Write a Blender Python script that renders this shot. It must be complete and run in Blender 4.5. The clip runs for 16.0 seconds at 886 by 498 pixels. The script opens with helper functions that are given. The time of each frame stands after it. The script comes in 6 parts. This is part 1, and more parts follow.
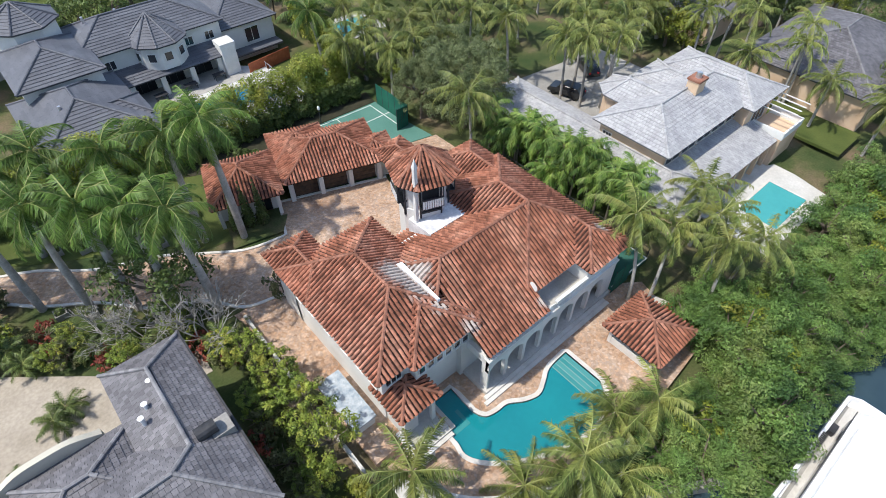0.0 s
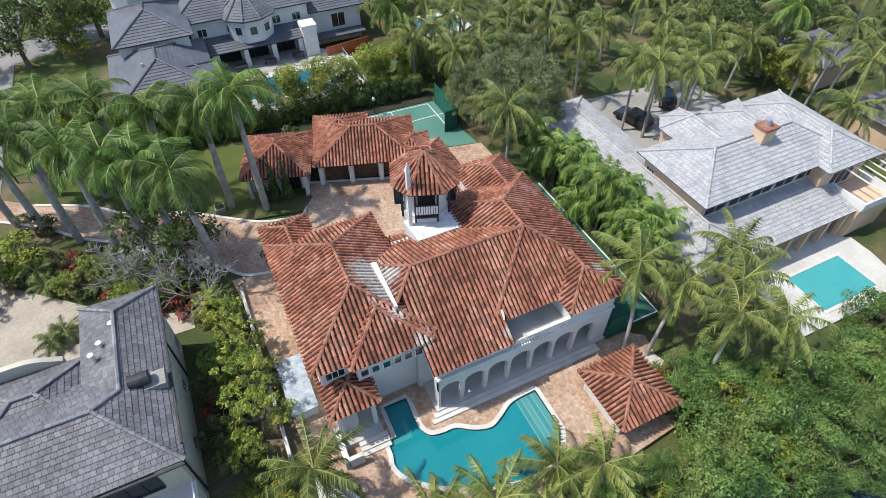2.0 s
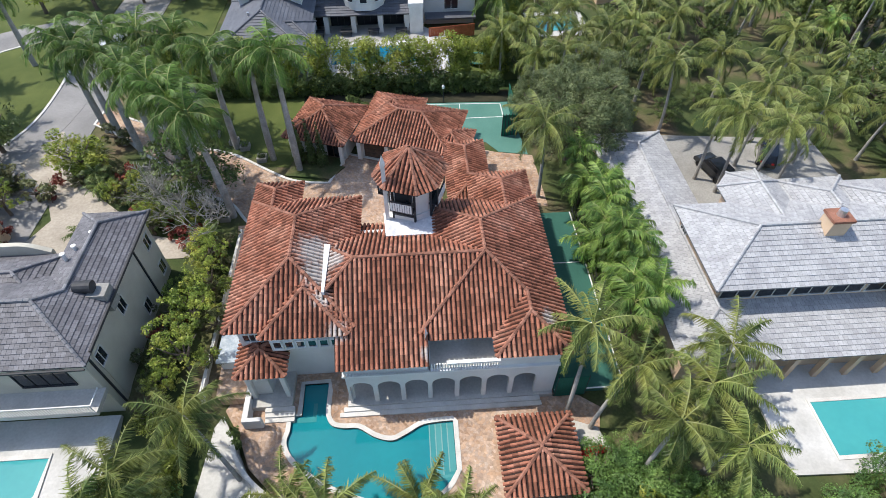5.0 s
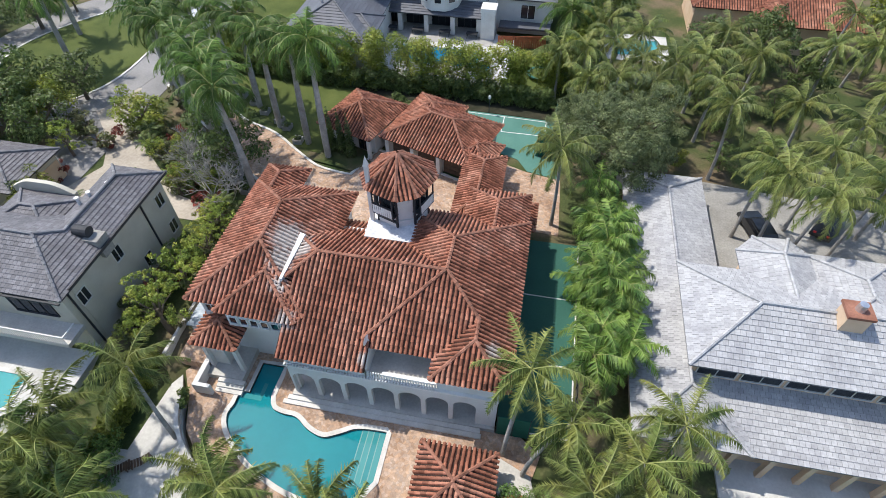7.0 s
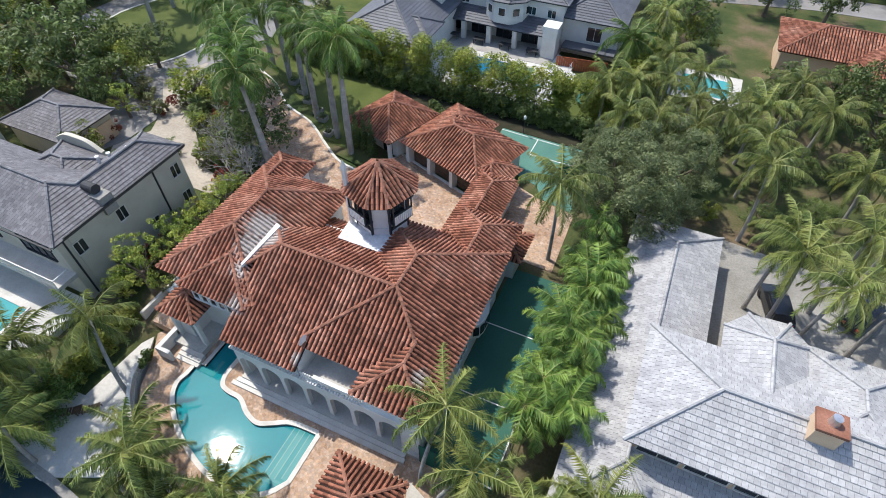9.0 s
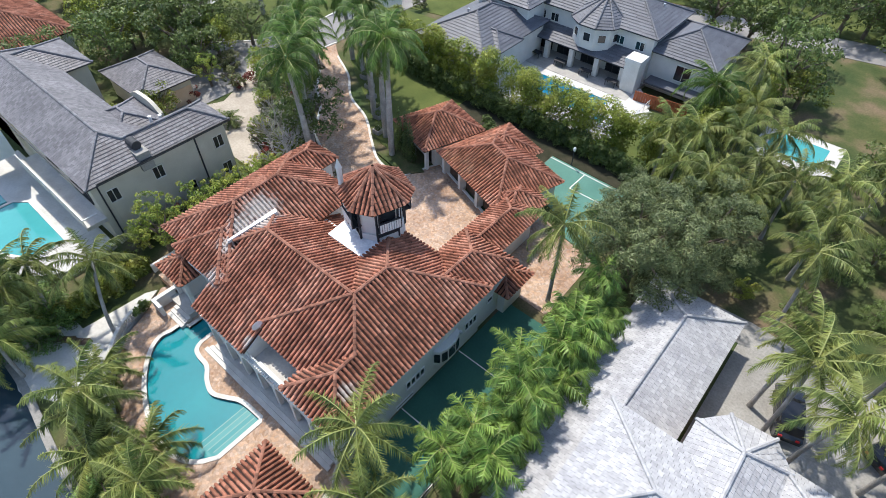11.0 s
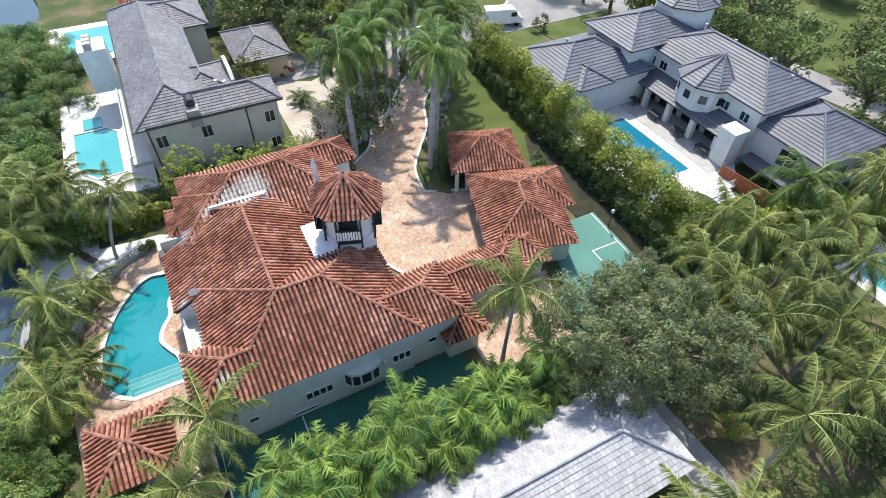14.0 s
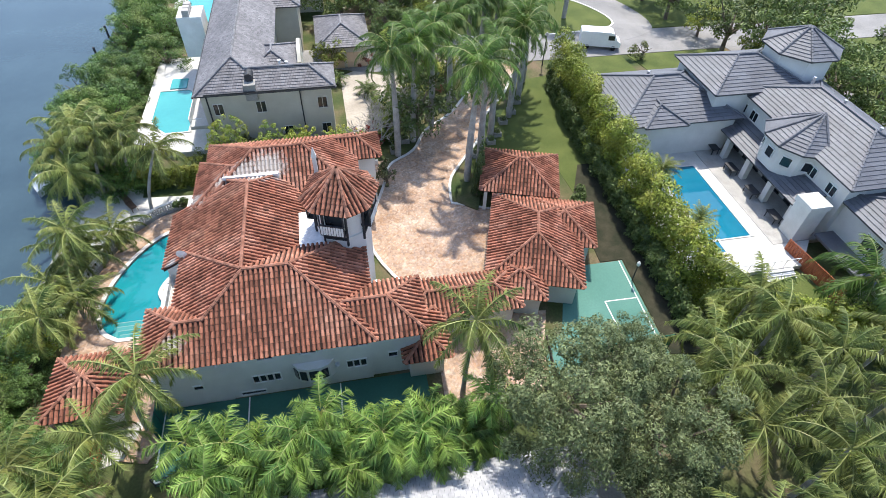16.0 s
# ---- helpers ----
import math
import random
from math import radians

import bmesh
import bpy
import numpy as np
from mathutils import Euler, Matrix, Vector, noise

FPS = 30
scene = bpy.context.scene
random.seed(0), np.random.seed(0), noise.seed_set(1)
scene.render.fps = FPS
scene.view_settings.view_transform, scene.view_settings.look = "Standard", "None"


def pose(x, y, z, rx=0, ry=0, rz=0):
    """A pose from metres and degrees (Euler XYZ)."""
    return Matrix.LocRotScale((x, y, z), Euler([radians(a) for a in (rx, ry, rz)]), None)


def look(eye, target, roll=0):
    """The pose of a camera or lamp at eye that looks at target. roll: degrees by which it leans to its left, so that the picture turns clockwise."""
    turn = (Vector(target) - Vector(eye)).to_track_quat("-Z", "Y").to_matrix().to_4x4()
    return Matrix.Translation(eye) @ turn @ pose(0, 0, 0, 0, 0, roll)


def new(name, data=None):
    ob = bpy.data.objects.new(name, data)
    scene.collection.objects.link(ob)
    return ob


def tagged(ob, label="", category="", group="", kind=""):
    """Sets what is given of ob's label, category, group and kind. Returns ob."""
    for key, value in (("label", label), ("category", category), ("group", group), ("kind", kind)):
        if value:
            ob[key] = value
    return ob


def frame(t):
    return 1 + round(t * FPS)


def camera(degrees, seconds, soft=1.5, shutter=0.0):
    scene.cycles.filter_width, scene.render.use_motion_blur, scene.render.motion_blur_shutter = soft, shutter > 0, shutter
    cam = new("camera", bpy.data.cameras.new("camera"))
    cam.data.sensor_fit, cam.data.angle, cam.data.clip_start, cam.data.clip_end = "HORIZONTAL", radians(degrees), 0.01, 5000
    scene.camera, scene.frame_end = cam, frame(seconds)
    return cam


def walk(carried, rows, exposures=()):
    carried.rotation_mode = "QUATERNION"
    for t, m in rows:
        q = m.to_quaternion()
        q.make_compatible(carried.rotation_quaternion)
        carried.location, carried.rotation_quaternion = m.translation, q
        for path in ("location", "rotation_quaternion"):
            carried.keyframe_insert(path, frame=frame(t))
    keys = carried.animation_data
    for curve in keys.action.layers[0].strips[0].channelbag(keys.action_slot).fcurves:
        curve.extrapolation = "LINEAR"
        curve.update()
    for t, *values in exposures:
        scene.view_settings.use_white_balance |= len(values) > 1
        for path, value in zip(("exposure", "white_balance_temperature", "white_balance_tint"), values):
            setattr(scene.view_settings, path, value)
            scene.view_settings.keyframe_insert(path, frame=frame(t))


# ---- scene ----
cam = camera(77.5, 16.0, soft=0.7)
METRES, EYE, TILT, LEAN, TURN = 76.0, 39.7, -46.8, 0.0, -41.0
START = (-27.27, -20.78)  # the first eye, seen from the main ridge's end
ROWS = [
    (0.0, 0.0, 0.0, 0.0, 0.0, 0.0, -0.0),
    (0.5, 0.0311, 0.0032, 0.0035, 2.8, -0.02, -2.95),
    (1.0, 0.0615, 0.0083, 0.0082, 5.86, -0.26, -6.09),
    (1.5, 0.0909, 0.0151, 0.0141, 8.18, -0.55, -8.52),
    (2.0, 0.1203, 0.0234, 0.0214, 10.77, -0.96, -11.11),
    (2.5, 0.1482, 0.0327, 0.0302, 13.19, -1.45, -13.57),
    (3.0, 0.1768, 0.0436, 0.0407, 16.4, -2.26, -16.57),
    (3.5, 0.2041, 0.0559, 0.052, 19.28, -3.64, -19.15),
    (6.0, 0.3157, 0.1301, 0.1332, 34.31, -11.0, -30.63),
    (6.5, 0.3339, 0.1481, 0.1514, 38.01, -12.83, -32.94),
    (7.0, 0.3503, 0.1667, 0.1711, 41.44, -14.71, -34.83),
    (7.5, 0.3641, 0.1856, 0.1912, 45.57, -17.04, -37.03),
    (8.0, 0.3765, 0.2055, 0.2115, 49.12, -19.07, -38.67),
    (8.5, 0.3871, 0.225, 0.2323, 52.78, -21.3, -40.2),
    (9.0, 0.3957, 0.2444, 0.254, 56.64, -23.8, -41.61),
    (11.5, 0.4066, 0.3527, 0.3645, 83.09, -41.67, -46.97),
    (12.0, 0.4022, 0.3733, 0.3879, 88.1, -45.23, -47.24),
    (12.5, 0.3953, 0.3952, 0.4093, 95.71, -50.68, -47.28),
    (13.0, 0.3869, 0.4156, 0.4311, 101.26, -54.62, -47.01),
    (13.5, 0.3774, 0.4367, 0.4525, 104.9, -57.15, -46.73),
    (14.0, 0.3647, 0.456, 0.4741, 109.98, -60.74, -46.11),
    (14.5, 0.3502, 0.476, 0.4937, 116.43, -65.18, -44.9),
    (15.0, 0.3337, 0.4963, 0.5112, 121.9, -68.82, -43.53),
    (15.5, 0.3158, 0.5149, 0.5286, 126.89, -72.06, -42.0),
    (16.0, 0.2966, 0.533, 0.5448, 131.08, -74.64, -40.52),
]
walk(cam, [(t, pose(*START, EYE, TILT, LEAN, TURN) @ pose(METRES * x, METRES * y, METRES * z, 90 + pitch, roll, yaw)) for t, x, y, z, yaw, pitch, roll in ROWS],
     exposures=((0.0, 0.67), (9.0, 0.7), (11.5, 0.94), (16.0, 1.15)))

# ---- light ----
SUN = Vector((-0.466, 0.179, 0.867))
world = bpy.data.worlds.new("sky")
scene.world = world
world.use_nodes = True
_nt = world.node_tree
_sky = _nt.nodes.new("ShaderNodeTexSky")
_sky.sky_type, _sky.sun_disc = "NISHITA", False
_sky.sun_elevation, _sky.sun_rotation = radians(60), math.atan2(SUN.x, SUN.y)
_bg = _nt.nodes["Background"]
_bg.inputs["Strength"].default_value = 0.15
_nt.links.new(_sky.outputs[0], _bg.inputs["Color"])
_sun = bpy.data.lights.new("sun", "SUN")
_sun.energy, _sun.angle, _sun.color = 2.9, radians(0.55), (1.0, 0.95, 0.87)
new("sun", _sun).matrix_basis = look(SUN * 200, (0, 0, 0))


# ---- materials ----
def material(name, stops, scale=1.0, fine=12.0, rough=0.85, bump=0.3, vary=0.0, island=0.0, spec=0.3, metal=0.0, detail=0.35, depth=0.02):
    """stops: two or three colours that noise mixes; vary and island: spread of brightness between objects or loose pieces."""
    m = bpy.data.materials.new(name)
    m.use_nodes = True
    n, l = m.node_tree.nodes, m.node_tree.links
    b = n["Principled BSDF"]
    geo = n.new("ShaderNodeNewGeometry")
    big, small = n.new("ShaderNodeTexNoise"), n.new("ShaderNodeTexNoise")
    big.inputs["Scale"].default_value, big.inputs["Detail"].default_value = scale, 5
    small.inputs["Scale"].default_value, small.inputs["Detail"].default_value = fine, 4
    for t in (big, small):
        l.new(geo.outputs["Position"], t.inputs["Vector"])
    ramp = n.new("ShaderNodeValToRGB")
    e = ramp.color_ramp.elements
    e[0].position, e[1].position = 0.32, 0.68
    e[0].color, e[1].color = (*stops[0], 1), (*stops[-1], 1)
    if len(stops) == 3:
        x = e.new(0.5)
        x.color = (*stops[1], 1)
    l.new(big.outputs["Fac"], ramp.inputs["Fac"])
    hsv = n.new("ShaderNodeHueSaturation")
    l.new(ramp.outputs["Color"], hsv.inputs["Color"])
    add = n.new("ShaderNodeMath")
    add.operation = "MULTIPLY_ADD"
    add.inputs[1].default_value, add.inputs[2].default_value = detail * 2, 1 - detail
    l.new(small.outputs["Fac"], add.inputs[0])
    last = add.outputs[0]
    for amount, make, socket in ((vary, "ShaderNodeObjectInfo", "Random"), (island, "ShaderNodeNewGeometry", "Random Per Island")):
        if amount:
            src, mul, tim = n.new(make), n.new("ShaderNodeMath"), n.new("ShaderNodeMath")
            mul.operation, tim.operation = "MULTIPLY_ADD", "MULTIPLY"
            mul.inputs[1].default_value, mul.inputs[2].default_value = 2 * amount, 1 - amount
            l.new(src.outputs[socket], mul.inputs[0])
            l.new(mul.outputs[0], tim.inputs[0])
            l.new(last, tim.inputs[1])
            last = tim.outputs[0]
    l.new(last, hsv.inputs["Value"])
    l.new(hsv.outputs["Color"], b.inputs["Base Color"])
    b.inputs["Roughness"].default_value, b.inputs["Metallic"].default_value = rough, metal
    b.inputs["Specular IOR Level"].default_value = spec
    if bump:
        bp = n.new("ShaderNodeBump")
        bp.inputs["Strength"].default_value, bp.inputs["Distance"].default_value = bump, depth
        l.new(small.outputs["Fac"], bp.inputs["Height"])
        l.new(bp.outputs["Normal"], b.inputs["Normal"])
    return m


def leaf_material(name, dark, light, yellow=None, scale=0.6):
    m = material(name, (dark, light) if yellow is None else (dark, light, yellow), scale=scale, fine=3.0, rough=0.48, bump=0, island=0.42, vary=0.26, spec=0.3, detail=0.3)
    b = m.node_tree.nodes["Principled BSDF"]
    n, l = m.node_tree.nodes, m.node_tree.links
    thin, mix = n.new("ShaderNodeBsdfTranslucent"), n.new("ShaderNodeMixShader")
    mix.inputs[0].default_value = 0.24
    l.new(b.inputs["Base Color"].links[0].from_socket, thin.inputs["Color"])
    l.new(b.outputs[0], mix.inputs[1])
    l.new(thin.outputs[0], mix.inputs[2])
    l.new(mix.outputs[0], n["Material Output"].inputs["Surface"])
    return m


M = {}
M["terracotta"] = material("terracotta", ((0.20, 0.078, 0.047), (0.305, 0.122, 0.076), (0.40, 0.195, 0.132)), scale=0.45, fine=9, rough=0.9, island=0.36, bump=0.4)


def whitewash(m, spot, radius, colour):
    """A splash of old lime wash round one spot."""
    n, l = m.node_tree.nodes, m.node_tree.links
    b = n["Principled BSDF"]
    src = b.inputs["Base Color"].links[0].from_socket
    geo, dist, tex, add, ramp, mix = (n.new(k) for k in ("ShaderNodeNewGeometry", "ShaderNodeVectorMath", "ShaderNodeTexNoise", "ShaderNodeMath", "ShaderNodeMapRange", "ShaderNodeMix"))
    dist.operation, add.operation = "DISTANCE", "MULTIPLY_ADD"
    dist.inputs[1].default_value = spot
    tex.inputs["Scale"].default_value, tex.inputs["Detail"].default_value = 3.0, 6
    add.inputs[1].default_value = radius * 1.6
    ramp.inputs["From Min"].default_value, ramp.inputs["From Max"].default_value = radius * 1.3, radius * 1.9
    ramp.inputs["To Min"].default_value, ramp.inputs["To Max"].default_value = 0.85, 0.0
    mix.data_type = "RGBA"
    mix.inputs["B"].default_value = (*colour, 1)
    l.new(geo.outputs["Position"], dist.inputs[0])
    l.new(geo.outputs["Position"], tex.inputs["Vector"])
    l.new(tex.outputs["Fac"], add.inputs[0])
    l.new(dist.outputs["Value"], add.inputs[2])
    l.new(add.outputs[0], ramp.inputs["Value"])
    l.new(ramp.outputs["Result"], mix.inputs["Factor"])
    l.new(src, mix.inputs["A"])
    l.new(mix.outputs["Result"], b.inputs["Base Color"])


for _spot, _rad in (((-12.5, 1.4, 8.6), 1.7), ((-12.3, -0.6, 8.5), 1.2), ((-11.0, 0.6, 8.9), 1.0), ((-11.7, -2.6, 8.5), 0.8), ((-10.7, -4.6, 7.1), 0.8), ((-4.6, -6.2, 6.3), 0.5), ((4.2, -4.6, 7.4), 0.7)):
    whitewash(M["terracotta"], _spot, _rad, (0.50, 0.46, 0.42))
# near black: the shade in the grooves between barrels is put into this colour
M["shaded_pan"] = material("shaded_pan", ((0.022, 0.012, 0.009), (0.05, 0.025, 0.018)), scale=1.5, fine=14)
for _spot, _rad in (((-12.5, 1.4, 8.5), 1.5), ((-12.3, -0.6, 8.4), 1.0), ((-11.0, 0.6, 8.8), 0.9)):
    whitewash(M["shaded_pan"], _spot, _rad, (0.34, 0.31, 0.28))
M["ridge_tile"] = material("ridge_tile", ((0.21, 0.09, 0.058), (0.30, 0.145, 0.10)), scale=1.2, fine=8, rough=0.9, island=0.3)
M["stucco"] = material("stucco", ((0.60, 0.59, 0.565), (0.70, 0.69, 0.665)), scale=0.5, fine=22, rough=0.9, detail=0.12, bump=0.25)
M["stucco_cream"] = material("stucco_cream", ((0.47, 0.44, 0.36), (0.56, 0.53, 0.44)), scale=0.5, fine=22, rough=0.9, detail=0.12)
M["stucco_peach"] = material("stucco_peach", ((0.58, 0.41, 0.27), (0.66, 0.50, 0.36)), scale=0.5, fine=22, rough=0.9, detail=0.12)
M["white_paint"] = material("white_paint", ((0.64, 0.64, 0.62), (0.74, 0.74, 0.72)), scale=1.0, fine=18, rough=0.7, detail=0.1, bump=0.1)
M["flashing"] = material("flashing", ((0.50, 0.51, 0.53), (0.80, 0.80, 0.80)), scale=1.1, fine=6, rough=0.6, detail=0.2)
M["slate"] = material("slate", ((0.118, 0.114, 0.124), (0.165, 0.160, 0.170)), scale=0.4, fine=9, rough=0.6, spec=0.4, island=0.26, bump=0.3)
M["slate_ridge"] = material("slate_ridge", ((0.17, 0.168, 0.178), (0.235, 0.232, 0.24)), scale=0.8, fine=9, rough=0.75, island=0.2, bump=0.3)
M["grey_tile"] = material("grey_tile", ((0.088, 0.093, 0.110), (0.125, 0.132, 0.152)), scale=0.3, fine=9, rough=0.58, island=0.14, spec=0.45)
M["white_tile"] = material("white_tile", ((0.34, 0.34, 0.35), (0.385, 0.385, 0.39), (0.415, 0.415, 0.415)), scale=0.5, fine=5, rough=0.8, island=0.13, detail=0.3)
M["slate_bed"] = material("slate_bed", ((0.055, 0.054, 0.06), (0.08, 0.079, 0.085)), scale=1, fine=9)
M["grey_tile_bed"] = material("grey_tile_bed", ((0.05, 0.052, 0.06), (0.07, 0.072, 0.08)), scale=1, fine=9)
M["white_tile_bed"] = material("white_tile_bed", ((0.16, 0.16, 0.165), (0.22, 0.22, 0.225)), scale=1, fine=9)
whitewash(M["white_tile"], (22.31, -1.75, 8.20), 0.55, (0.17, 0.17, 0.175))
M["dark_trim"] = material("dark_trim", ((0.025, 0.027, 0.03), (0.05, 0.05, 0.055)), scale=2, fine=20, rough=0.6, detail=0.2)
M["brown_wood"] = material("brown_wood", ((0.06, 0.04, 0.03), (0.12, 0.075, 0.05)), scale=2, fine=18, rough=0.6)
M["grey_wood"] = material("grey_wood", ((0.30, 0.29, 0.27), (0.42, 0.40, 0.37)), scale=1, fine=16, rough=0.85)
M["red_wood"] = material("red_wood", ((0.30, 0.085, 0.04), (0.42, 0.13, 0.06)), scale=2, fine=18, rough=0.7)
M["glass"] = material("glass", ((0.015, 0.018, 0.022), (0.03, 0.035, 0.04)), scale=0.6, fine=2, rough=0.06, bump=0, spec=0.6, detail=0.1)
M["pave_joint"] = material("pave_joint", ((0.32, 0.21, 0.145), (0.42, 0.29, 0.205), (0.49, 0.365, 0.275)), scale=0.5, fine=5, rough=0.95)


def flags(m, size, joint, spread):
    """Irregular split stones over a material: each stone its own tone, with darker joints."""
    n, l = m.node_tree.nodes, m.node_tree.links
    b = n["Principled BSDF"]
    src = b.inputs["Base Color"].links[0].from_socket
    geo, cell, edge = n.new("ShaderNodeNewGeometry"), n.new("ShaderNodeTexVoronoi"), n.new("ShaderNodeTexVoronoi")
    split, tone, gap, grow, hsv = n.new("ShaderNodeSeparateColor"), n.new("ShaderNodeMapRange"), n.new("ShaderNodeMapRange"), n.new("ShaderNodeMath"), n.new("ShaderNodeHueSaturation")
    for v in (cell, edge):
        v.voronoi_dimensions = "2D"
        v.inputs["Scale"].default_value = 1 / size
        l.new(geo.outputs["Position"], v.inputs["Vector"])
    edge.feature = "DISTANCE_TO_EDGE"
    l.new(cell.outputs["Color"], split.inputs["Color"])
    l.new(split.outputs["Red"], tone.inputs["Value"])
    tone.inputs["To Min"].default_value, tone.inputs["To Max"].default_value = 1 - spread, 1 + spread
    l.new(edge.outputs["Distance"], gap.inputs["Value"])
    gap.inputs["From Max"].default_value, gap.inputs["To Min"].default_value = 0.09, joint
    grow.operation = "MULTIPLY"
    l.new(tone.outputs["Result"], grow.inputs[0])
    l.new(gap.outputs["Result"], grow.inputs[1])
    l.new(grow.outputs[0], hsv.inputs["Value"])
    sat = n.new("ShaderNodeMapRange")
    sat.inputs["To Min"].default_value, sat.inputs["To Max"].default_value = 0.8, 1.15
    l.new(split.outputs["Green"], sat.inputs["Value"])
    l.new(sat.outputs["Result"], hsv.inputs["Saturation"])
    l.new(src, hsv.inputs["Color"])
    l.new(hsv.outputs["Color"], b.inputs["Base Color"])


flags(M["pave_joint"], 0.21, 0.84, 0.2)
M["coping"] = material("coping", ((0.52, 0.50, 0.46), (0.66, 0.64, 0.60)), scale=0.8, fine=10, rough=0.8, detail=0.15)
M["limestone"] = material("limestone", ((0.44, 0.42, 0.385), (0.56, 0.54, 0.50)), scale=0.5, fine=7, rough=0.85, detail=0.22)
M["white_deck"] = material("white_deck", ((0.46, 0.45, 0.42), (0.60, 0.59, 0.56)), scale=0.4, fine=5, rough=0.85, detail=0.18)
M["sandy"] = material("sandy", ((0.33, 0.29, 0.235), (0.45, 0.40, 0.335)), scale=0.35, fine=4, rough=0.95, detail=0.3)
M["asphalt"] = material("asphalt", ((0.20, 0.195, 0.19), (0.29, 0.28, 0.27)), scale=0.25, fine=8, rough=0.95)
M["concrete"] = material("concrete", ((0.24, 0.23, 0.21), (0.34, 0.33, 0.305)), scale=0.3, fine=6, rough=0.9)
M["green_court"] = material("green_court", ((0.030, 0.105, 0.082), (0.042, 0.135, 0.10)), scale=0.3, fine=6, rough=0.85, detail=0.15)
M["pale_court"] = material("pale_court", ((0.075, 0.19, 0.155), (0.10, 0.23, 0.19)), scale=0.3, fine=6, rough=0.85, detail=0.15)
M["green_screen"] = material("green_screen", ((0.012, 0.10, 0.068), (0.02, 0.14, 0.095)), scale=0.6, fine=20, rough=0.8)
M["lawn"] = material("lawn", ((0.058, 0.082, 0.018), (0.10, 0.122, 0.032)), scale=0.3, fine=9, rough=0.95, detail=0.4, bump=0.6)
M["earth"] = material("earth", ((0.035, 0.06, 0.018), (0.07, 0.085, 0.03), (0.16, 0.12, 0.075)), scale=0.22, fine=5, rough=1.0, detail=0.45, bump=0.6)
# dark ground colour with the north hedge's shade painted in
M["hedge_shade_ground"] = material("hedge_shade_ground", ((0.022, 0.026, 0.014), (0.05, 0.045, 0.028)), scale=0.8, fine=9, rough=1.0, detail=0.45)
M["bark"] = material("bark", ((0.26, 0.25, 0.23), (0.40, 0.38, 0.35)), scale=1.5, fine=9, rough=0.9)
M["brown_bark"] = material("brown_bark", ((0.10, 0.08, 0.06), (0.2, 0.165, 0.13)), scale=1.5, fine=9, rough=0.95)
M["crownshaft"] = material("crownshaft", ((0.10, 0.19, 0.06), (0.16, 0.26, 0.09)), scale=1.5, fine=9, rough=0.5)
M["royal_leaf"] = leaf_material("royal_leaf", (0.053, 0.116, 0.020), (0.146, 0.233, 0.043))
M["coco_leaf"] = leaf_material("coco_leaf", (0.060, 0.102, 0.023), (0.191, 0.230, 0.060), (0.246, 0.253, 0.067))
M["areca_leaf"] = leaf_material("areca_leaf", (0.062, 0.143, 0.032), (0.234, 0.336, 0.067), scale=0.9)
M["oak_leaf"] = leaf_material("oak_leaf", (0.081, 0.110, 0.044), (0.196, 0.229, 0.099))
M["mangrove_leaf"] = leaf_material("mangrove_leaf", (0.050, 0.106, 0.031), (0.129, 0.216, 0.053), (0.202, 0.257, 0.076), scale=0.3)
M["hedge_leaf"] = leaf_material("hedge_leaf", (0.077, 0.118, 0.014), (0.212, 0.255, 0.037), (0.297, 0.300, 0.056), scale=0.5)
M["yellow_leaf"] = leaf_material("yellow_leaf", (0.102, 0.159, 0.032), (0.240, 0.309, 0.053), (0.396, 0.384, 0.075), scale=0.5)
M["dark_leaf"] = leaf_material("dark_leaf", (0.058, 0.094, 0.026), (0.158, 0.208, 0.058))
M["olive_leaf"] = leaf_material("olive_leaf", (0.073, 0.090, 0.036), (0.151, 0.167, 0.067), (0.211, 0.205, 0.104), scale=0.8)
M["red_leaf"] = leaf_material("red_leaf", (0.160, 0.032, 0.027), (0.331, 0.094, 0.062))
M["palm_rib"] = material("palm_rib", ((0.20, 0.23, 0.07), (0.31, 0.32, 0.11)), scale=2, fine=9, rough=0.5, vary=0.2, detail=0.2)
M["boat_white"] = material("boat_white", ((0.76, 0.77, 0.78), (0.84, 0.84, 0.84)), scale=0.5, fine=4, rough=0.25, bump=0, spec=0.5, detail=0.06)
M["car_paint"] = material("car_paint", ((0.012, 0.013, 0.016), (0.02, 0.022, 0.026)), scale=0.5, fine=4, rough=0.15, bump=0, spec=0.6, detail=0.05)
M["rubber"] = material("rubber", ((0.012, 0.012, 0.012), (0.025, 0.025, 0.025)), scale=3, fine=20, rough=0.85)
M["metal"] = material("metal", ((0.55, 0.56, 0.58), (0.7, 0.7, 0.72)), scale=2, fine=12, rough=0.35, metal=0.8, detail=0.1)
M["red_paint"] = material("red_paint", ((0.5, 0.02, 0.02), (0.6, 0.03, 0.03)), scale=1, fine=8, rough=0.4, bump=0)
M["tarp"] = material("tarp", ((0.24, 0.30, 0.36), (0.46, 0.50, 0.53)), scale=2.2, fine=8, rough=0.6, detail=0.3)


def water(name, shallow, deep, rough=0.03, ripple=0.06, scale=2.2):
    m = material(name, (deep, shallow), scale=0.16, fine=scale, rough=rough, bump=ripple, spec=0.5, detail=0.06, depth=0.05)
    return m


M["pool_water"] = water("pool_water", (0.012, 0.235, 0.26), (0.010, 0.19, 0.225))
M["pool_light"] = water("pool_light", (0.07, 0.36, 0.355), (0.05, 0.30, 0.31))
M["pool_blue"] = water("pool_blue", (0.012, 0.17, 0.255), (0.01, 0.13, 0.21))
M["canal_water"] = water("canal_water", (0.040, 0.070, 0.085), (0.028, 0.052, 0.066), ripple=0.25, scale=1.4)


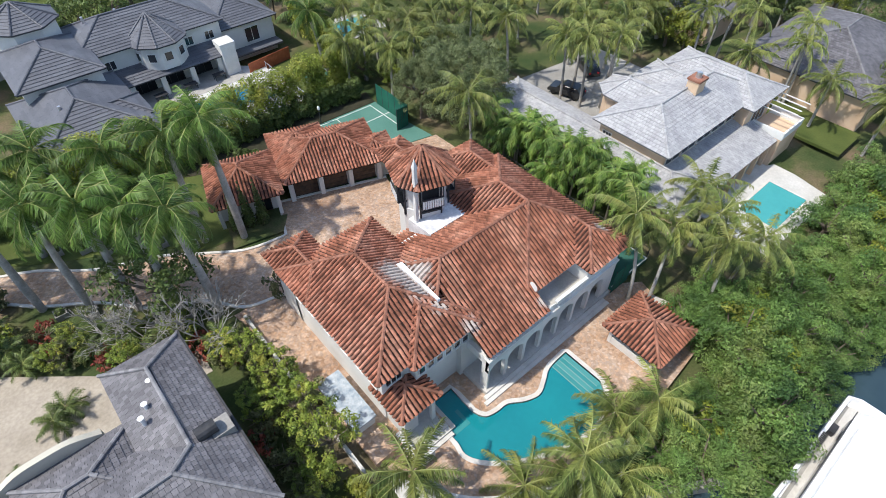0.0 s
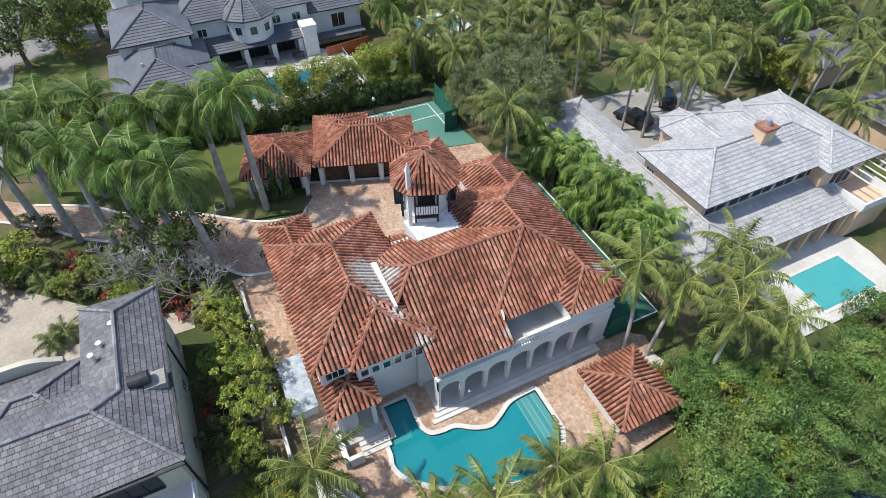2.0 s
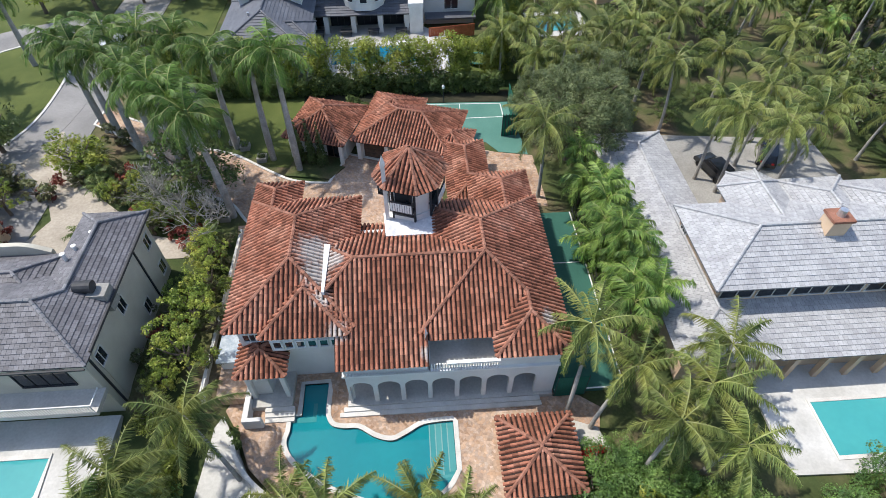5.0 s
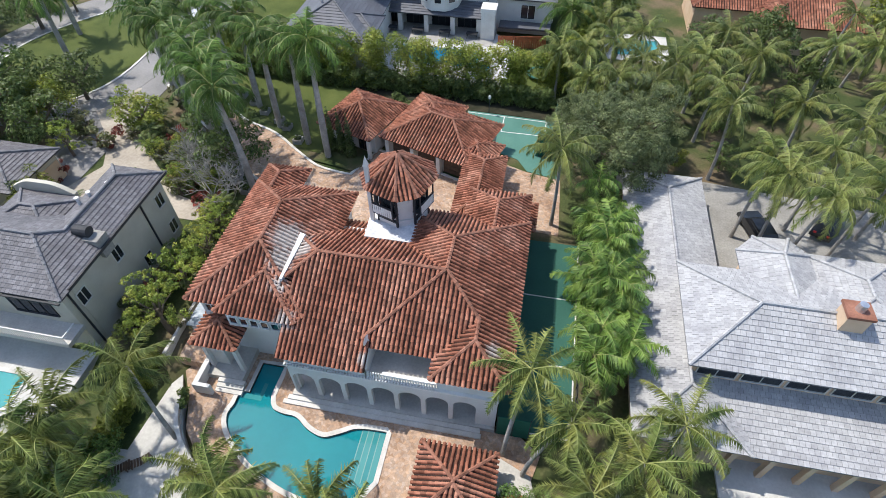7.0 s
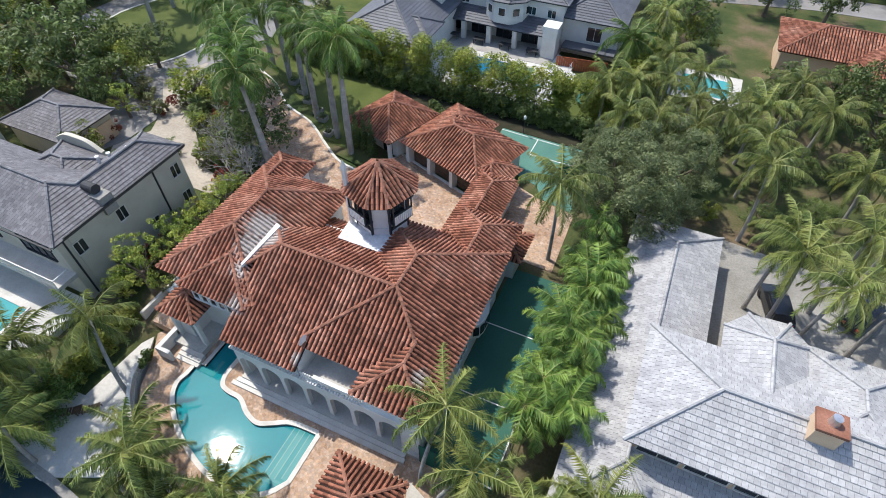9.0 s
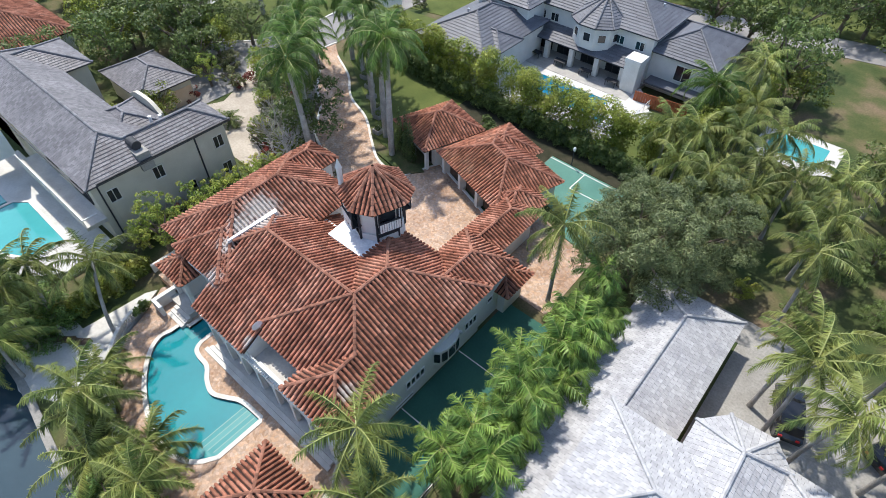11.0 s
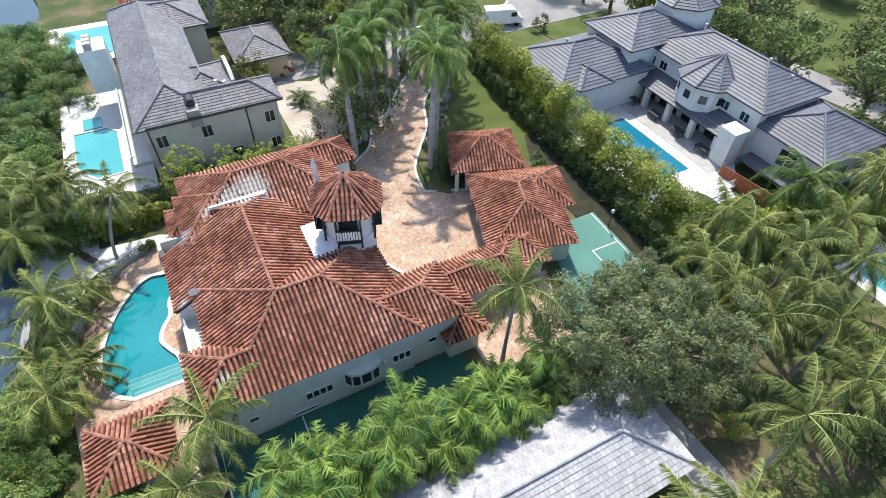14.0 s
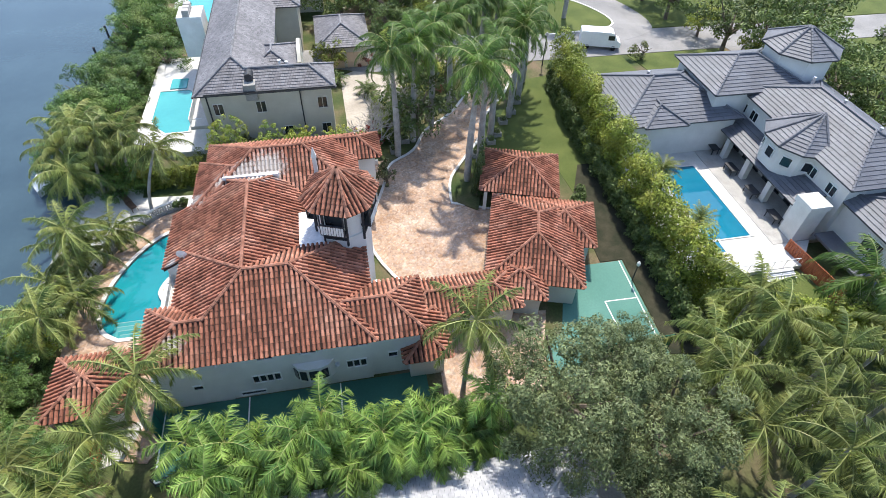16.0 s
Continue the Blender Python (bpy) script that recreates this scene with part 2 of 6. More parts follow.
# ---- mesh helpers ----
class Shape:
    """Loose faces gathered before they become one mesh."""

    def __init__(self):
        self.v, self.f = [], []

    def face(self, *pts):
        i = len(self.v)
        self.v += [tuple(p) for p in pts]
        self.f.append(tuple(range(i, i + len(pts))))
        return self

    def solid(self, pts, faces):
        i = len(self.v)
        self.v += [tuple(p) for p in pts]
        self.f += [tuple(i + k for k in f) for f in faces]
        return self

    def box(self, x0, x1, y0, y1, z0, z1, turn=None):
        p = [Vector((x, y, z)) for z in (z0, z1) for x, y in ((x0, y0), (x1, y0), (x1, y1), (x0, y1))]
        if turn:
            p = [turn @ q for q in p]
        self.solid(p, ((3, 2, 1, 0), (4, 5, 6, 7), (0, 1, 5, 4), (1, 2, 6, 5), (2, 3, 7, 6), (3, 0, 4, 7)))
        return self

    def prism(self, outline, z0, z1):
        n = len(outline)
        self.solid([(x, y, z0) for x, y in outline] + [(x, y, z1) for x, y in outline],
                   [tuple(reversed(range(n))), tuple(range(n, 2 * n))] + [(i, (i + 1) % n, n + (i + 1) % n, n + i) for i in range(n)])
        return self

    def tube(self, path, radii, sides=7):
        rings = []
        for k, p in enumerate(path):
            p = Vector(p)
            a = Vector(path[min(k + 1, len(path) - 1)]) - Vector(path[max(k - 1, 0)])
            a.normalize()
            s = a.cross(Vector((0.3, 1, 0.1))).normalized()
            w = a.cross(s)
            rings.append([p + (s * math.cos(2 * math.pi * j / sides) + w * math.sin(2 * math.pi * j / sides)) * radii[k] for j in range(sides)])
        faces = []
        for k in range(len(path) - 1):
            for j in range(sides):
                j2 = (j + 1) % sides
                faces.append((k * sides + j, k * sides + j2, (k + 1) * sides + j2, (k + 1) * sides + j))
        faces.append(tuple(range((len(path) - 1) * sides, len(path) * sides)))
        self.solid([q for r in rings for q in r], faces)
        return self


def data(name, shape, mat, smooth=False):
    me = bpy.data.meshes.new(name)
    me.from_pydata(shape.v, [], shape.f)
    me.materials.append(mat)
    if smooth:
        me.polygons.foreach_set("use_smooth", [True] * len(me.polygons))
    me.update()
    return me


def part(name, shape, mat, parent, label="", smooth=False):
    ob = new(name, shape if isinstance(shape, bpy.types.Mesh) else data(name, shape, mat, smooth))
    base = Matrix()
    p = parent
    while p:
        base = p.matrix_basis @ base if p.parent is None else base
        p = p.parent
    ob.parent = parent
    if parent.parent is None:
        ob.matrix_parent_inverse = parent.matrix_basis.inverted()
    return tagged(ob, label)


def thing(name, base, label, category, group="", kind=""):
    ob = new(name)
    ob.empty_display_size = 0.3
    ob.matrix_basis = Matrix.Translation(base)
    return tagged(ob, label, category, group, kind)


def alone(name, shape, mat, label, category="", kind="structure", group="", smooth=False):
    return tagged(new(name, data(name, shape, mat, smooth)), label, category, group, kind)


# ---- roofs ----
def hip(x0, x1, y0, y1, z, slope):
    """The four slopes of a hip roof over a rectangle, as polygons with the eave first."""
    h = min(x1 - x0, y1 - y0) / 2
    t = z + slope * h
    if x1 - x0 >= y1 - y0:
        a, b = (x0 + h, (y0 + y1) / 2, t), (x1 - h, (y0 + y1) / 2, t)
        return [[(x0, y0, z), (x1, y0, z), b, a], [(x1, y1, z), (x0, y1, z), a, b], [(x0, y1, z), (x0, y0, z), a], [(x1, y0, z), (x1, y1, z), b]], [(a, b)] + [((x0, y0, z), a), ((x0, y1, z), a), ((x1, y0, z), b), ((x1, y1, z), b)]
    a, b = ((x0 + x1) / 2, y0 + h, t), ((x0 + x1) / 2, y1 - h, t)
    return [[(x0, y0, z), (x1, y0, z), a], [(x1, y1, z), (x0, y1, z), b], [(x0, y1, z), (x0, y0, z), a, b], [(x1, y0, z), (x1, y1, z), b, a]], [(a, b)] + [((x0, y0, z), a), ((x1, y0, z), a), ((x0, y1, z), b), ((x1, y1, z), b)]


def turned(roof, m):
    planes, lines = roof
    return [[tuple(m @ Vector(p)) for p in f] for f in planes], [tuple(tuple(m @ Vector(p)) for p in s) for s in lines]


def spans(poly):
    """Axes of a sloping plane: origin, along the eave, down the slope, out; and the polygon in the first two."""
    p = [Vector(q) for q in poly]
    n = Vector((0, 0, 0))
    for i in range(1, len(p) - 1):
        n += (p[i] - p[0]).cross(p[i + 1] - p[0])
    n.normalize()
    if n.z < 0:
        n = -n
    down = Vector((n.x, n.y, 0)).normalized()
    down = (down - n * down.dot(n)).normalized()
    u = n.cross(down).normalized()
    return p[0], u, down, n, [((q - p[0]).dot(u), (q - p[0]).dot(down)) for q in p]


def reach(flat, u):
    vs = []
    for (a, b), (c, d) in zip(flat, flat[1:] + flat[:1]):
        if (a - u) * (c - u) <= 0 and abs(a - c) > 1e-6:
            vs.append(b + (d - b) * (u - a) / (c - a))
    return (min(vs), max(vs)) if len(vs) > 1 else None


RND = random.Random(5)


def barrels(planes, pitch=0.345, length=0.45):
    """Barrel tiles, each one a loose half tube, in columns down every slope."""
    s = Shape()
    for poly in planes:
        o, u, d, n, flat = spans(poly)
        lo, hi = min(a for a, b in flat), max(a for a, b in flat)
        k = max(2, round((hi - lo) / pitch))
        w = (hi - lo) / k
        for i in range(k):
            c = lo + (i + 0.5) * w
            r = reach(flat, c)
            if not r or r[1] - r[0] < 0.15:
                continue
            v = r[1] + 0.06
            sway = RND.uniform(-0.012, 0.012)
            while v > r[0] + 0.05:
                top = max(v - length, r[0] - 0.05)
                jig, lift = sway + RND.uniform(-0.014, 0.014), RND.uniform(0, 0.014)
                pts = []
                for vv, rad, up in ((top, 0.32 * w, 0.01), (v + 0.04, 0.365 * w, 0.028 + lift)):
                    for a in (0, 52, 90, 128, 180):
                        pts.append(o + u * (c + jig + rad * math.cos(radians(a))) + d * vv + n * (up + 1.12 * rad * math.sin(radians(a))))
                s.solid(pts, ((0, 1, 6, 5), (1, 2, 7, 6), (2, 3, 8, 7), (3, 4, 9, 8), (5, 6, 7, 8, 9)))
                v -= length
    return s


def flats(planes, wide=0.34, length=0.38, lip=0.035):
    """Flat tiles in staggered courses."""
    s = Shape()
    for poly in planes:
        o, u, d, n, flat = spans(poly)
        swap = [(b, a) for a, b in flat]
        lo, hi = min(b for a, b in flat), max(b for a, b in flat)
        rows = max(1, round((hi - lo) / length))
        st = (hi - lo) / rows
        for j in range(rows):
            r0, r1 = reach(swap, lo + (j + 0.08) * st), reach(swap, lo + (j + 0.92) * st)
            if not r0 or not r1:
                continue
            a, b = min(r0[0], r1[0]), max(r0[1], r1[1])
            x = a - (j % 2) * wide * 0.5
            while x < b:
                e0, e1 = max(x, a), min(x + wide - 0.022, b)
                x += wide
                if e1 - e0 < 0.04:
                    continue
                v0, v1 = lo + j * st, lo + (j + 1) * st + 0.02
                h = lip + RND.uniform(0, 0.008)
                t0, t1 = min(max(e0, r0[0]), r0[1]), min(max(e1, r0[0]), r0[1])
                p = [o + u * t0 + d * v0, o + u * t1 + d * v0, o + u * e1 + d * v1 + n * h, o + u * e0 + d * v1 + n * h, o + u * e0 + d * v1, o + u * e1 + d * v1]
                s.solid(p, ((0, 3, 2, 1), (3, 4, 5, 2)))
    return s


def caps(lines, rad=0.13, length=0.4):
    """Cap tiles over hips and ridges, each one a loose half tube."""
    s = Shape()
    for a, b in lines:
        a, b = Vector(a), Vector(b)
        d = b - a
        k = max(1, round(d.length / length))
        if d.length < 0.1:
            continue
        d.normalize()
        side = d.cross(Vector((0, 0, 1))).normalized()
        up = side.cross(d)
        step = (b - a).length / k
        for i in range(k):
            pts = []
            for vv, r, h in ((i * step - 0.04, rad * 1.12, 0.075), ((i + 1) * step, rad, 0.05)):
                for q in (-20, 35, 90, 145, 200):
                    pts.append(a + d * vv + side * r * math.cos(radians(q)) + up * (h + r * math.sin(radians(q))))
            s.solid(pts, ((0, 5, 6, 1), (1, 6, 7, 2), (2, 7, 8, 3), (3, 8, 9, 4), (0, 1, 2, 3, 4)))
    return s


def deck(planes, thick=0.14):
    """The boards under the tiles."""
    s, seen = Shape(), {}

    def corner(x, y, z):
        key = (round(x, 3), round(y, 3), round(z, 3))
        if key not in seen:
            seen[key] = len(s.v)
            s.v.append((x, y, z))
        return seen[key]

    for poly in planes:
        n = len(poly)
        top, low = [corner(*p) for p in poly], [corner(x, y, z - thick) for x, y, z in poly]
        s.f += [tuple(top), tuple(reversed(low))]
        for i in range(n):
            j = (i + 1) % n
            pair = {tuple(round(c, 3) for c in poly[i]), tuple(round(c, 3) for c in poly[j])}
            if sum(pair <= {tuple(round(c, 3) for c in p) for p in other} for other in planes) == 1:
                s.f.append((top[i], low[i], low[j], top[j]))
    return s


def roof_parts(roofs, parent, kind="barrel"):
    for planes, lines in roofs:
        one_roof(planes, lines, parent, kind)


def one_roof(planes, lines, parent, kind):
    if kind == "barrel":
        base = part("roof", deck(planes), M["shaded_pan"], parent, "terracotta barrel-tile roof")
        tagged(part("roof_tiles", barrels(planes), M["terracotta"], base), kind="stuff")
        tagged(part("ridge_tiles", caps(lines), M["ridge_tile"], base), kind="stuff")
    else:
        mat, wide, length, lip, cap = {"slate": ("slate", 0.33, 0.36, 0.045, "slate_ridge"), "grey": ("grey_tile", 1.6, 0.44, 0.055, "grey_tile"), "white": ("white_tile", 0.36, 0.42, 0.05, "white_tile")}[kind]
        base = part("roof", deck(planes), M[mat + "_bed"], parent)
        tagged(part("roof_tiles", flats(planes, wide, length, lip), M[mat], base), kind="stuff")
        tagged(part("ridge_tiles", caps(lines, 0.12), M[cap], base), kind="stuff")
    return base


# ---- ground ----
def level(x, y):
    """The lots lie about a metre over the waterside terrace."""
    if -21 < x < 9 and y < -3.5:
        return -0.75
    if 20 < x < 36 and y < -4.5:
        return -0.12
    t = min(1, max(0, (y + 9.5) / 6.0))
    return -0.02 + 1.0 * t * t * (3 - 2 * t)


def shore(x):
    t = min(1, max(0, (x + 8) / 8))
    return -19.0 - 4.6 * t * t * (3 - 2 * t) + 0.8 * math.sin(x * 0.21) + 0.6 * math.sin(x * 0.07 + 1)


ground = Shape()
_xs = [-900, -300, -120] + [x * 3.0 for x in range(-33, 44)] + [160, 400, 900]
_ys = [None, None] + [-8 + 2.0 * k for k in range(0, 10)] + [15, 25, 45, 80, 140, 400, 900]
_grid = []
for j, yy in enumerate(_ys):
    for x in _xs:
        if j == 0:
            _grid.append((x, shore(x) - 0.6, -3.0))
        elif j == 1:
            _grid.append((x, shore(x), -0.1))
        else:
            _grid.append((x, yy, level(x, yy)))
_w = len(_xs)
ground.solid(_grid, [(j * _w + i, j * _w + i + 1, (j + 1) * _w + i + 1, (j + 1) * _w + i) for j in range(len(_ys) - 1) for i in range(_w - 1)])
alone("ground", ground, M["earth"], "dark planted earth with patches of bare soil", "ground")
alone("water", Shape().box(-900, 900, -900, -16, -3.0, -1.0), M["canal_water"], "dark blue-grey canal water with slight ripples", "water")


def slab(name, outline, z0, z1, mat, label, category, kind="structure"):
    return alone(name, Shape().prism(outline, z0, z1), M[mat], label, category, kind)


def smooth_line(pts, per=6, closed=True):
    """A rounded outline through a few points."""
    out, n = [], len(pts)
    for i in range(n if closed else n - 1):
        p = [Vector((*pts[(i + k) % n if closed else min(max(i + k, 0), n - 1)], 0)) for k in (-1, 0, 1, 2)]
        for k in range(per):
            t = k / per
            q = 0.5 * (2 * p[1] + (p[2] - p[0]) * t + (2 * p[0] - 5 * p[1] + 4 * p[2] - p[3]) * t * t + (3 * p[1] - p[0] - 3 * p[2] + p[3]) * t ** 3)
            out.append((q.x, q.y))
    return out


def ribbon(outline, width, z0, z1, closed=True):
    """A kerb or coping along an outline; positive width lies to its right-hand side."""
    s = Shape()
    n = len(outline)
    inner, outer = [], []
    for i in range(n):
        a, b = Vector(outline[i - 1 if closed else max(i - 1, 0)]), Vector(outline[(i + 1) % n if closed else min(i + 1, n - 1)])
        d = (b - a).normalized()
        p = Vector(outline[i])
        inner.append(p)
        outer.append(p + Vector((d.y, -d.x)) * width)
    for i in range(n if closed else n - 1):
        j = (i + 1) % n
        q = [inner[i], inner[j], outer[j], outer[i]]
        s.solid([(v.x, v.y, z0) for v in q] + [(v.x, v.y, z1) for v in q], ((0, 1, 2, 3), (7, 6, 5, 4), (0, 4, 5, 1), (1, 5, 6, 2), (2, 6, 7, 3), (3, 7, 4, 0)))
    return s


# driveway and forecourt
DRIVE = smooth_line([(-3, 12), (-9.8, 9.2), (-18, 11.6), (-21.2, 12.6), (-23.6, 15.6), (-27.2, 17.6), (-30.6, 21.4), (-34.5, 24.2), (-38, 27.6), (-43, 31.0)], 5, False) + \
    smooth_line([(-42, 34.2), (-38.6, 31.8), (-33.6, 29.2), (-29.4, 25.8), (-24.6, 23.8), (-20.3, 20.7), (-17.4, 18.9), (-13.4, 18.2)], 5, False) + [(-12.0, 23.0), (-1.0, 19.0)]
slab("driveway", DRIVE, 0.6, 1.06, "pave_joint", "tan and pink paved driveway and forecourt", "driveway")
alone("kerb", ribbon(DRIVE[:46], 0.28, 0.7, 1.16, False), M["coping"], "pale concrete kerb along the winding driveway", "kerb")
alone("kerb", ribbon(DRIVE[50:86], 0.28, 0.7, 1.16, False), M["coping"], "pale concrete kerb along the winding driveway", "kerb")
slab("pavement_west", [(-22.2, 12.5), (-17.9, 12.5), (-17.9, -6), (-20.6, -6), (-21.0, 4)], 0.2, 1.03, "pave_joint", "weathered brick path beside the villa", "pavement")
slab("planting_bed", [(-18.6, 19.6), (-13.8, 18.7), (-12.3, 20.6), (-17.8, 22.6)], 0.8, 1.2, "earth", "dark planting bed with a low kerb", "planting bed")
slab("lawn_north", [(-37, 32.5), (-33, 29.8), (-24, 24.6), (-20.5, 21.5), (-18, 21), (-17, 31), (-10, 31.5), (-10, 33.3), (-38, 37.5)], 0.8, 1.02, "lawn", "mown green lawn beside the driveway", "lawn")
slab("road", [(-49.5, -5), (-42, 12), (-42, 130), (-49.5, 130)], 0.7, 1.04, "asphalt", "pale grey worn asphalt street", "road")
slab("road_branch", [(-42, 66), (30, 82), (70, 84), (70, 90), (30, 88), (-42, 73)], 0.7, 1.03, "asphalt", "pale grey worn asphalt side street", "road")
slab("road_loop", smooth_line([(-46, 28), (-53, 19.5), (-67, 22), (-73, 36), (-66, 53), (-50, 58), (-45, 44)]), 0.7, 1.06, "asphalt", "pale grey asphalt loop round a lawn", "road")
alone("kerb", ribbon(smooth_line([(-50, 30), (-55, 24), (-64, 26), (-68, 36), (-62, 48), (-52, 52), (-49.8, 42)]), -0.3, 0.8, 1.16), M["coping"], "pale concrete kerb round the lawn", "kerb")
slab("lawn_island", smooth_line([(-50, 30), (-55, 24), (-64, 26), (-68, 36), (-62, 48), (-52, 52), (-49.8, 42)]), 0.8, 1.09, "lawn", "round mown lawn with a kerb", "lawn")
slab("lawn_west", [(-110, 50), (-49.8, 54), (-49.8, 120), (-110, 120)], 0.8, 1.04, "lawn", "wide mown park lawn", "lawn")
slab("lawn_road", [(-41.8, 50), (-33, 52), (-33, 70), (-41.8, 65)], 0.8, 1.04, "lawn", "mown verge beside the street", "lawn")
slab("lawn_far", [(-41.8, 73.5), (30, 88.5), (70, 90.5), (70, 130), (-41.8, 130)], 0.7, 1.02, "lawn", "wide lawn beyond the side street", "lawn")
slab("lawn_side", [(-41.8, 38), (-32, 38), (-32, 50), (-41.8, 49)], 0.8, 1.05, "lawn", "mown verge beside a garage", "lawn")

# courts
slab("side_court", [(5.0, -6.9), (10.4, -6.9), (10.4, 12.2), (5.0, 12.2)], 0.5, 1.02, "green_court", "green sports court with white lines beside the villa", "sports court")
for a, b, c, d in ((5.0, 10.4, -6.95, -6.83), (10.28, 10.4, -6.9, 12.2), (5.0, 10.4, -1.06, -0.96), (5.0, 10.4, 5.6, 5.7)):
    alone("court_line", Shape().box(a, b, c, d, 1.0, 1.026), M["white_paint"], "white painted court line", "line")
slab("rear_court", [(-3.4, 26.6), (3.4, 24.0), (4.6, 22.2), (7.8, 21.5), (7.4, 25), (7.0, 31.9), (-3.4, 32.3)], 0.7, 1.03, "pale_court", "green tennis court behind the garage", "sports court")
for p in (((-3.4, 32.0), (6.0, 31.6)), ((1.05, 31.8), (1.0, 28.8)), ((1.0, 28.8), (7.0, 28.8)), ((6.0, 31.6), (6.1, 25.4))):
    q = Vector(p[1]) - Vector(p[0])
    w = Vector((-q.y, q.x)).normalized() * 0.05
    alone("court_line", Shape().prism([(p[0][0] - w.x, p[0][1] - w.y), (p[1][0] - w.x, p[1][1] - w.y), (p[1][0] + w.x, p[1][1] + w.y), (p[0][0] + w.x, p[0][1] + w.y)], 1.02, 1.036), M["white_paint"], "white painted court line", "line")
# dark sheet laid where the tall hedge shades the ground behind the court
slab("shade_strip_north", [(-12.0, 30.6), (-3.5, 30.2), (-3.5, 32.4), (7.0, 32.0), (7.4, 34.6), (-8.0, 35.0), (-18.0, 35.0), (-18.0, 33.4)], 0.7, 1.04, "hedge_shade_ground", "dark ground strip painting the shade below the hedge", "planting bed")
slab("pavement_east", [(0.5, 13.6), (8.4, 13.2), (8.2, 21.3), (4.4, 22.1), (1.0, 23.4)], 0.7, 1.04, "pave_joint", "tan paved yard beside the garage", "pavement")

# pool terrace
TERRACE = [(-20.6, -5.6), (-17.9, -3.3), (-10.0, -3.3), (-10.2, -6.2), (6.2, -6.4), (8.4, -8), (6.4, -15.4), (-2.5, -16.2), (-8, -15.9), (-12.4, -14.6), (-15.6, -12.9), (-17.6, -10.9), (-18.6, -8.6)]
POOL = smooth_line([(-14.95, -8.4), (-15.1, -9.3), (-14.5, -10.4), (-13.0, -11.7), (-11.2, -12.75), (-8.6, -13.7), (-6.0, -14.0), (-4.2, -13.5), (-3.2, -12.6)], 4, False) + \
    [(-2.85, -12.0), (-2.85, -8.4)] + smooth_line([(-2.9, -8.35), (-5.0, -8.5), (-6.2, -9.1), (-7.4, -9.6), (-8.7, -9.25), (-9.9, -8.5), (-11.0, -8.42), (-11.9, -8.15), (-12.35, -7.4), (-12.4, -6.6), (-12.35, -5.0)], 4, False) + \
    [(-12.35, -4.6), (-14.2, -4.6), (-14.2, -7.2), (-14.95, -7.25)]


def with_hole(outer, inner, z, depth):
    """A paved sheet with a basin cut through it."""
    bm = bmesh.new()
    edges = []
    for loop in (outer, inner):
        vs = [bm.verts.new((x, y, z)) for x, y in loop]
        edges += [bm.edges.new((vs[i], vs[(i + 1) % len(vs)])) for i in range(len(vs))]
    bmesh.ops.triangle_fill(bm, edges=edges, use_beauty=True)
    out = bmesh.ops.extrude_face_region(bm, geom=bm.faces[:])
    bmesh.ops.translate(bm, verts=[g for g in out["geom"] if isinstance(g, bmesh.types.BMVert)], vec=(0, 0, -depth))
    bmesh.ops.recalc_face_normals(bm, faces=bm.faces)
    s = Shape()
    s.v = [tuple(v.co) for v in bm.verts]
    bm.verts.index_update()
    s.f = [tuple(v.index for v in f.verts) for f in bm.faces]
    bm.free()
    return s


alone("pool_terrace", with_hole(TERRACE, POOL, 0.06, 0.9), M["pave_joint"], "tan and pink paved terrace round a swimming pool", "terrace")
pool = thing("swimming_pool", (-9, -11, 0), "freeform swimming pool with teal water and white coping", "swimming pool", kind="structure")
part("pool_water", Shape().prism(POOL, -1.2, -0.12), M["pool_water"], pool)
part("coping", ribbon(POOL, 0.36, -0.3, 0.11), M["coping"], pool, "white stone pool coping")
M["pool_shelf"] = water("pool_shelf", (0.085, 0.30, 0.29), (0.07, 0.27, 0.27))
M["pool_edge"] = water("pool_edge", (0.20, 0.36, 0.33), (0.16, 0.32, 0.30))
M["pool_step"] = water("pool_step", (0.055, 0.27, 0.27), (0.04, 0.23, 0.24))
for k in range(4):
    part("shallow_step", Shape().box(-4.7 + 0.44 * k, -2.88, -12.05 - 0.2 * (3 - k), -8.45, -0.6, -0.117 + 0.004 * k), M["pool_shelf" if k % 2 else "pool_step"], pool)
    part("step_edge", Shape().box(-4.7 + 0.44 * k, -4.62 + 0.44 * k, -12.05 - 0.2 * (3 - k), -8.45, -0.6, -0.111 + 0.004 * k), M["pool_edge"], pool, "pale tiled edge of a pool step")
part("entry_step", Shape().prism([(-14.2, -7.3), (-13.4, -7.3), (-13.4, -6.2), (-13.1, -6.2), (-13.1, -7.7), (-14.9, -7.7), (-14.9, -7.3)], -0.6, -0.105), M["pool_step"], pool)

# waterside wall and white sand
slab("sand_court", [(-23.4, -6.4), (-20.2, -6.6), (-18.9, -9.0), (-17.6, -11.4), (-15.8, -13.4), (-14.0, -16.8), (-19.0, -19.2), (-23.6, -18.2)], -0.6, 0.02, "white_deck", "pale sandy court by the water", "terrace")
WALLPATH = smooth_line([(-18.9, -8.6), (-17.9, -10.9), (-15.8, -13.0), (-12.6, -14.8), (-8.2, -16.1), (-5, -16.5)], 6, False)
alone("terrace_wall", ribbon(WALLPATH, 0.35, -0.5, 0.22, False), M["limestone"], "low curved stone wall round the terrace", "garden wall")
balustrade = thing("balustrade", (-15, -13.4, 0.2), "white stone balustrade on the curved terrace wall", "balustrade")
part("top_rail", ribbon(WALLPATH, 0.3, 0.88, 1.0, False), M["coping"], balustrade)
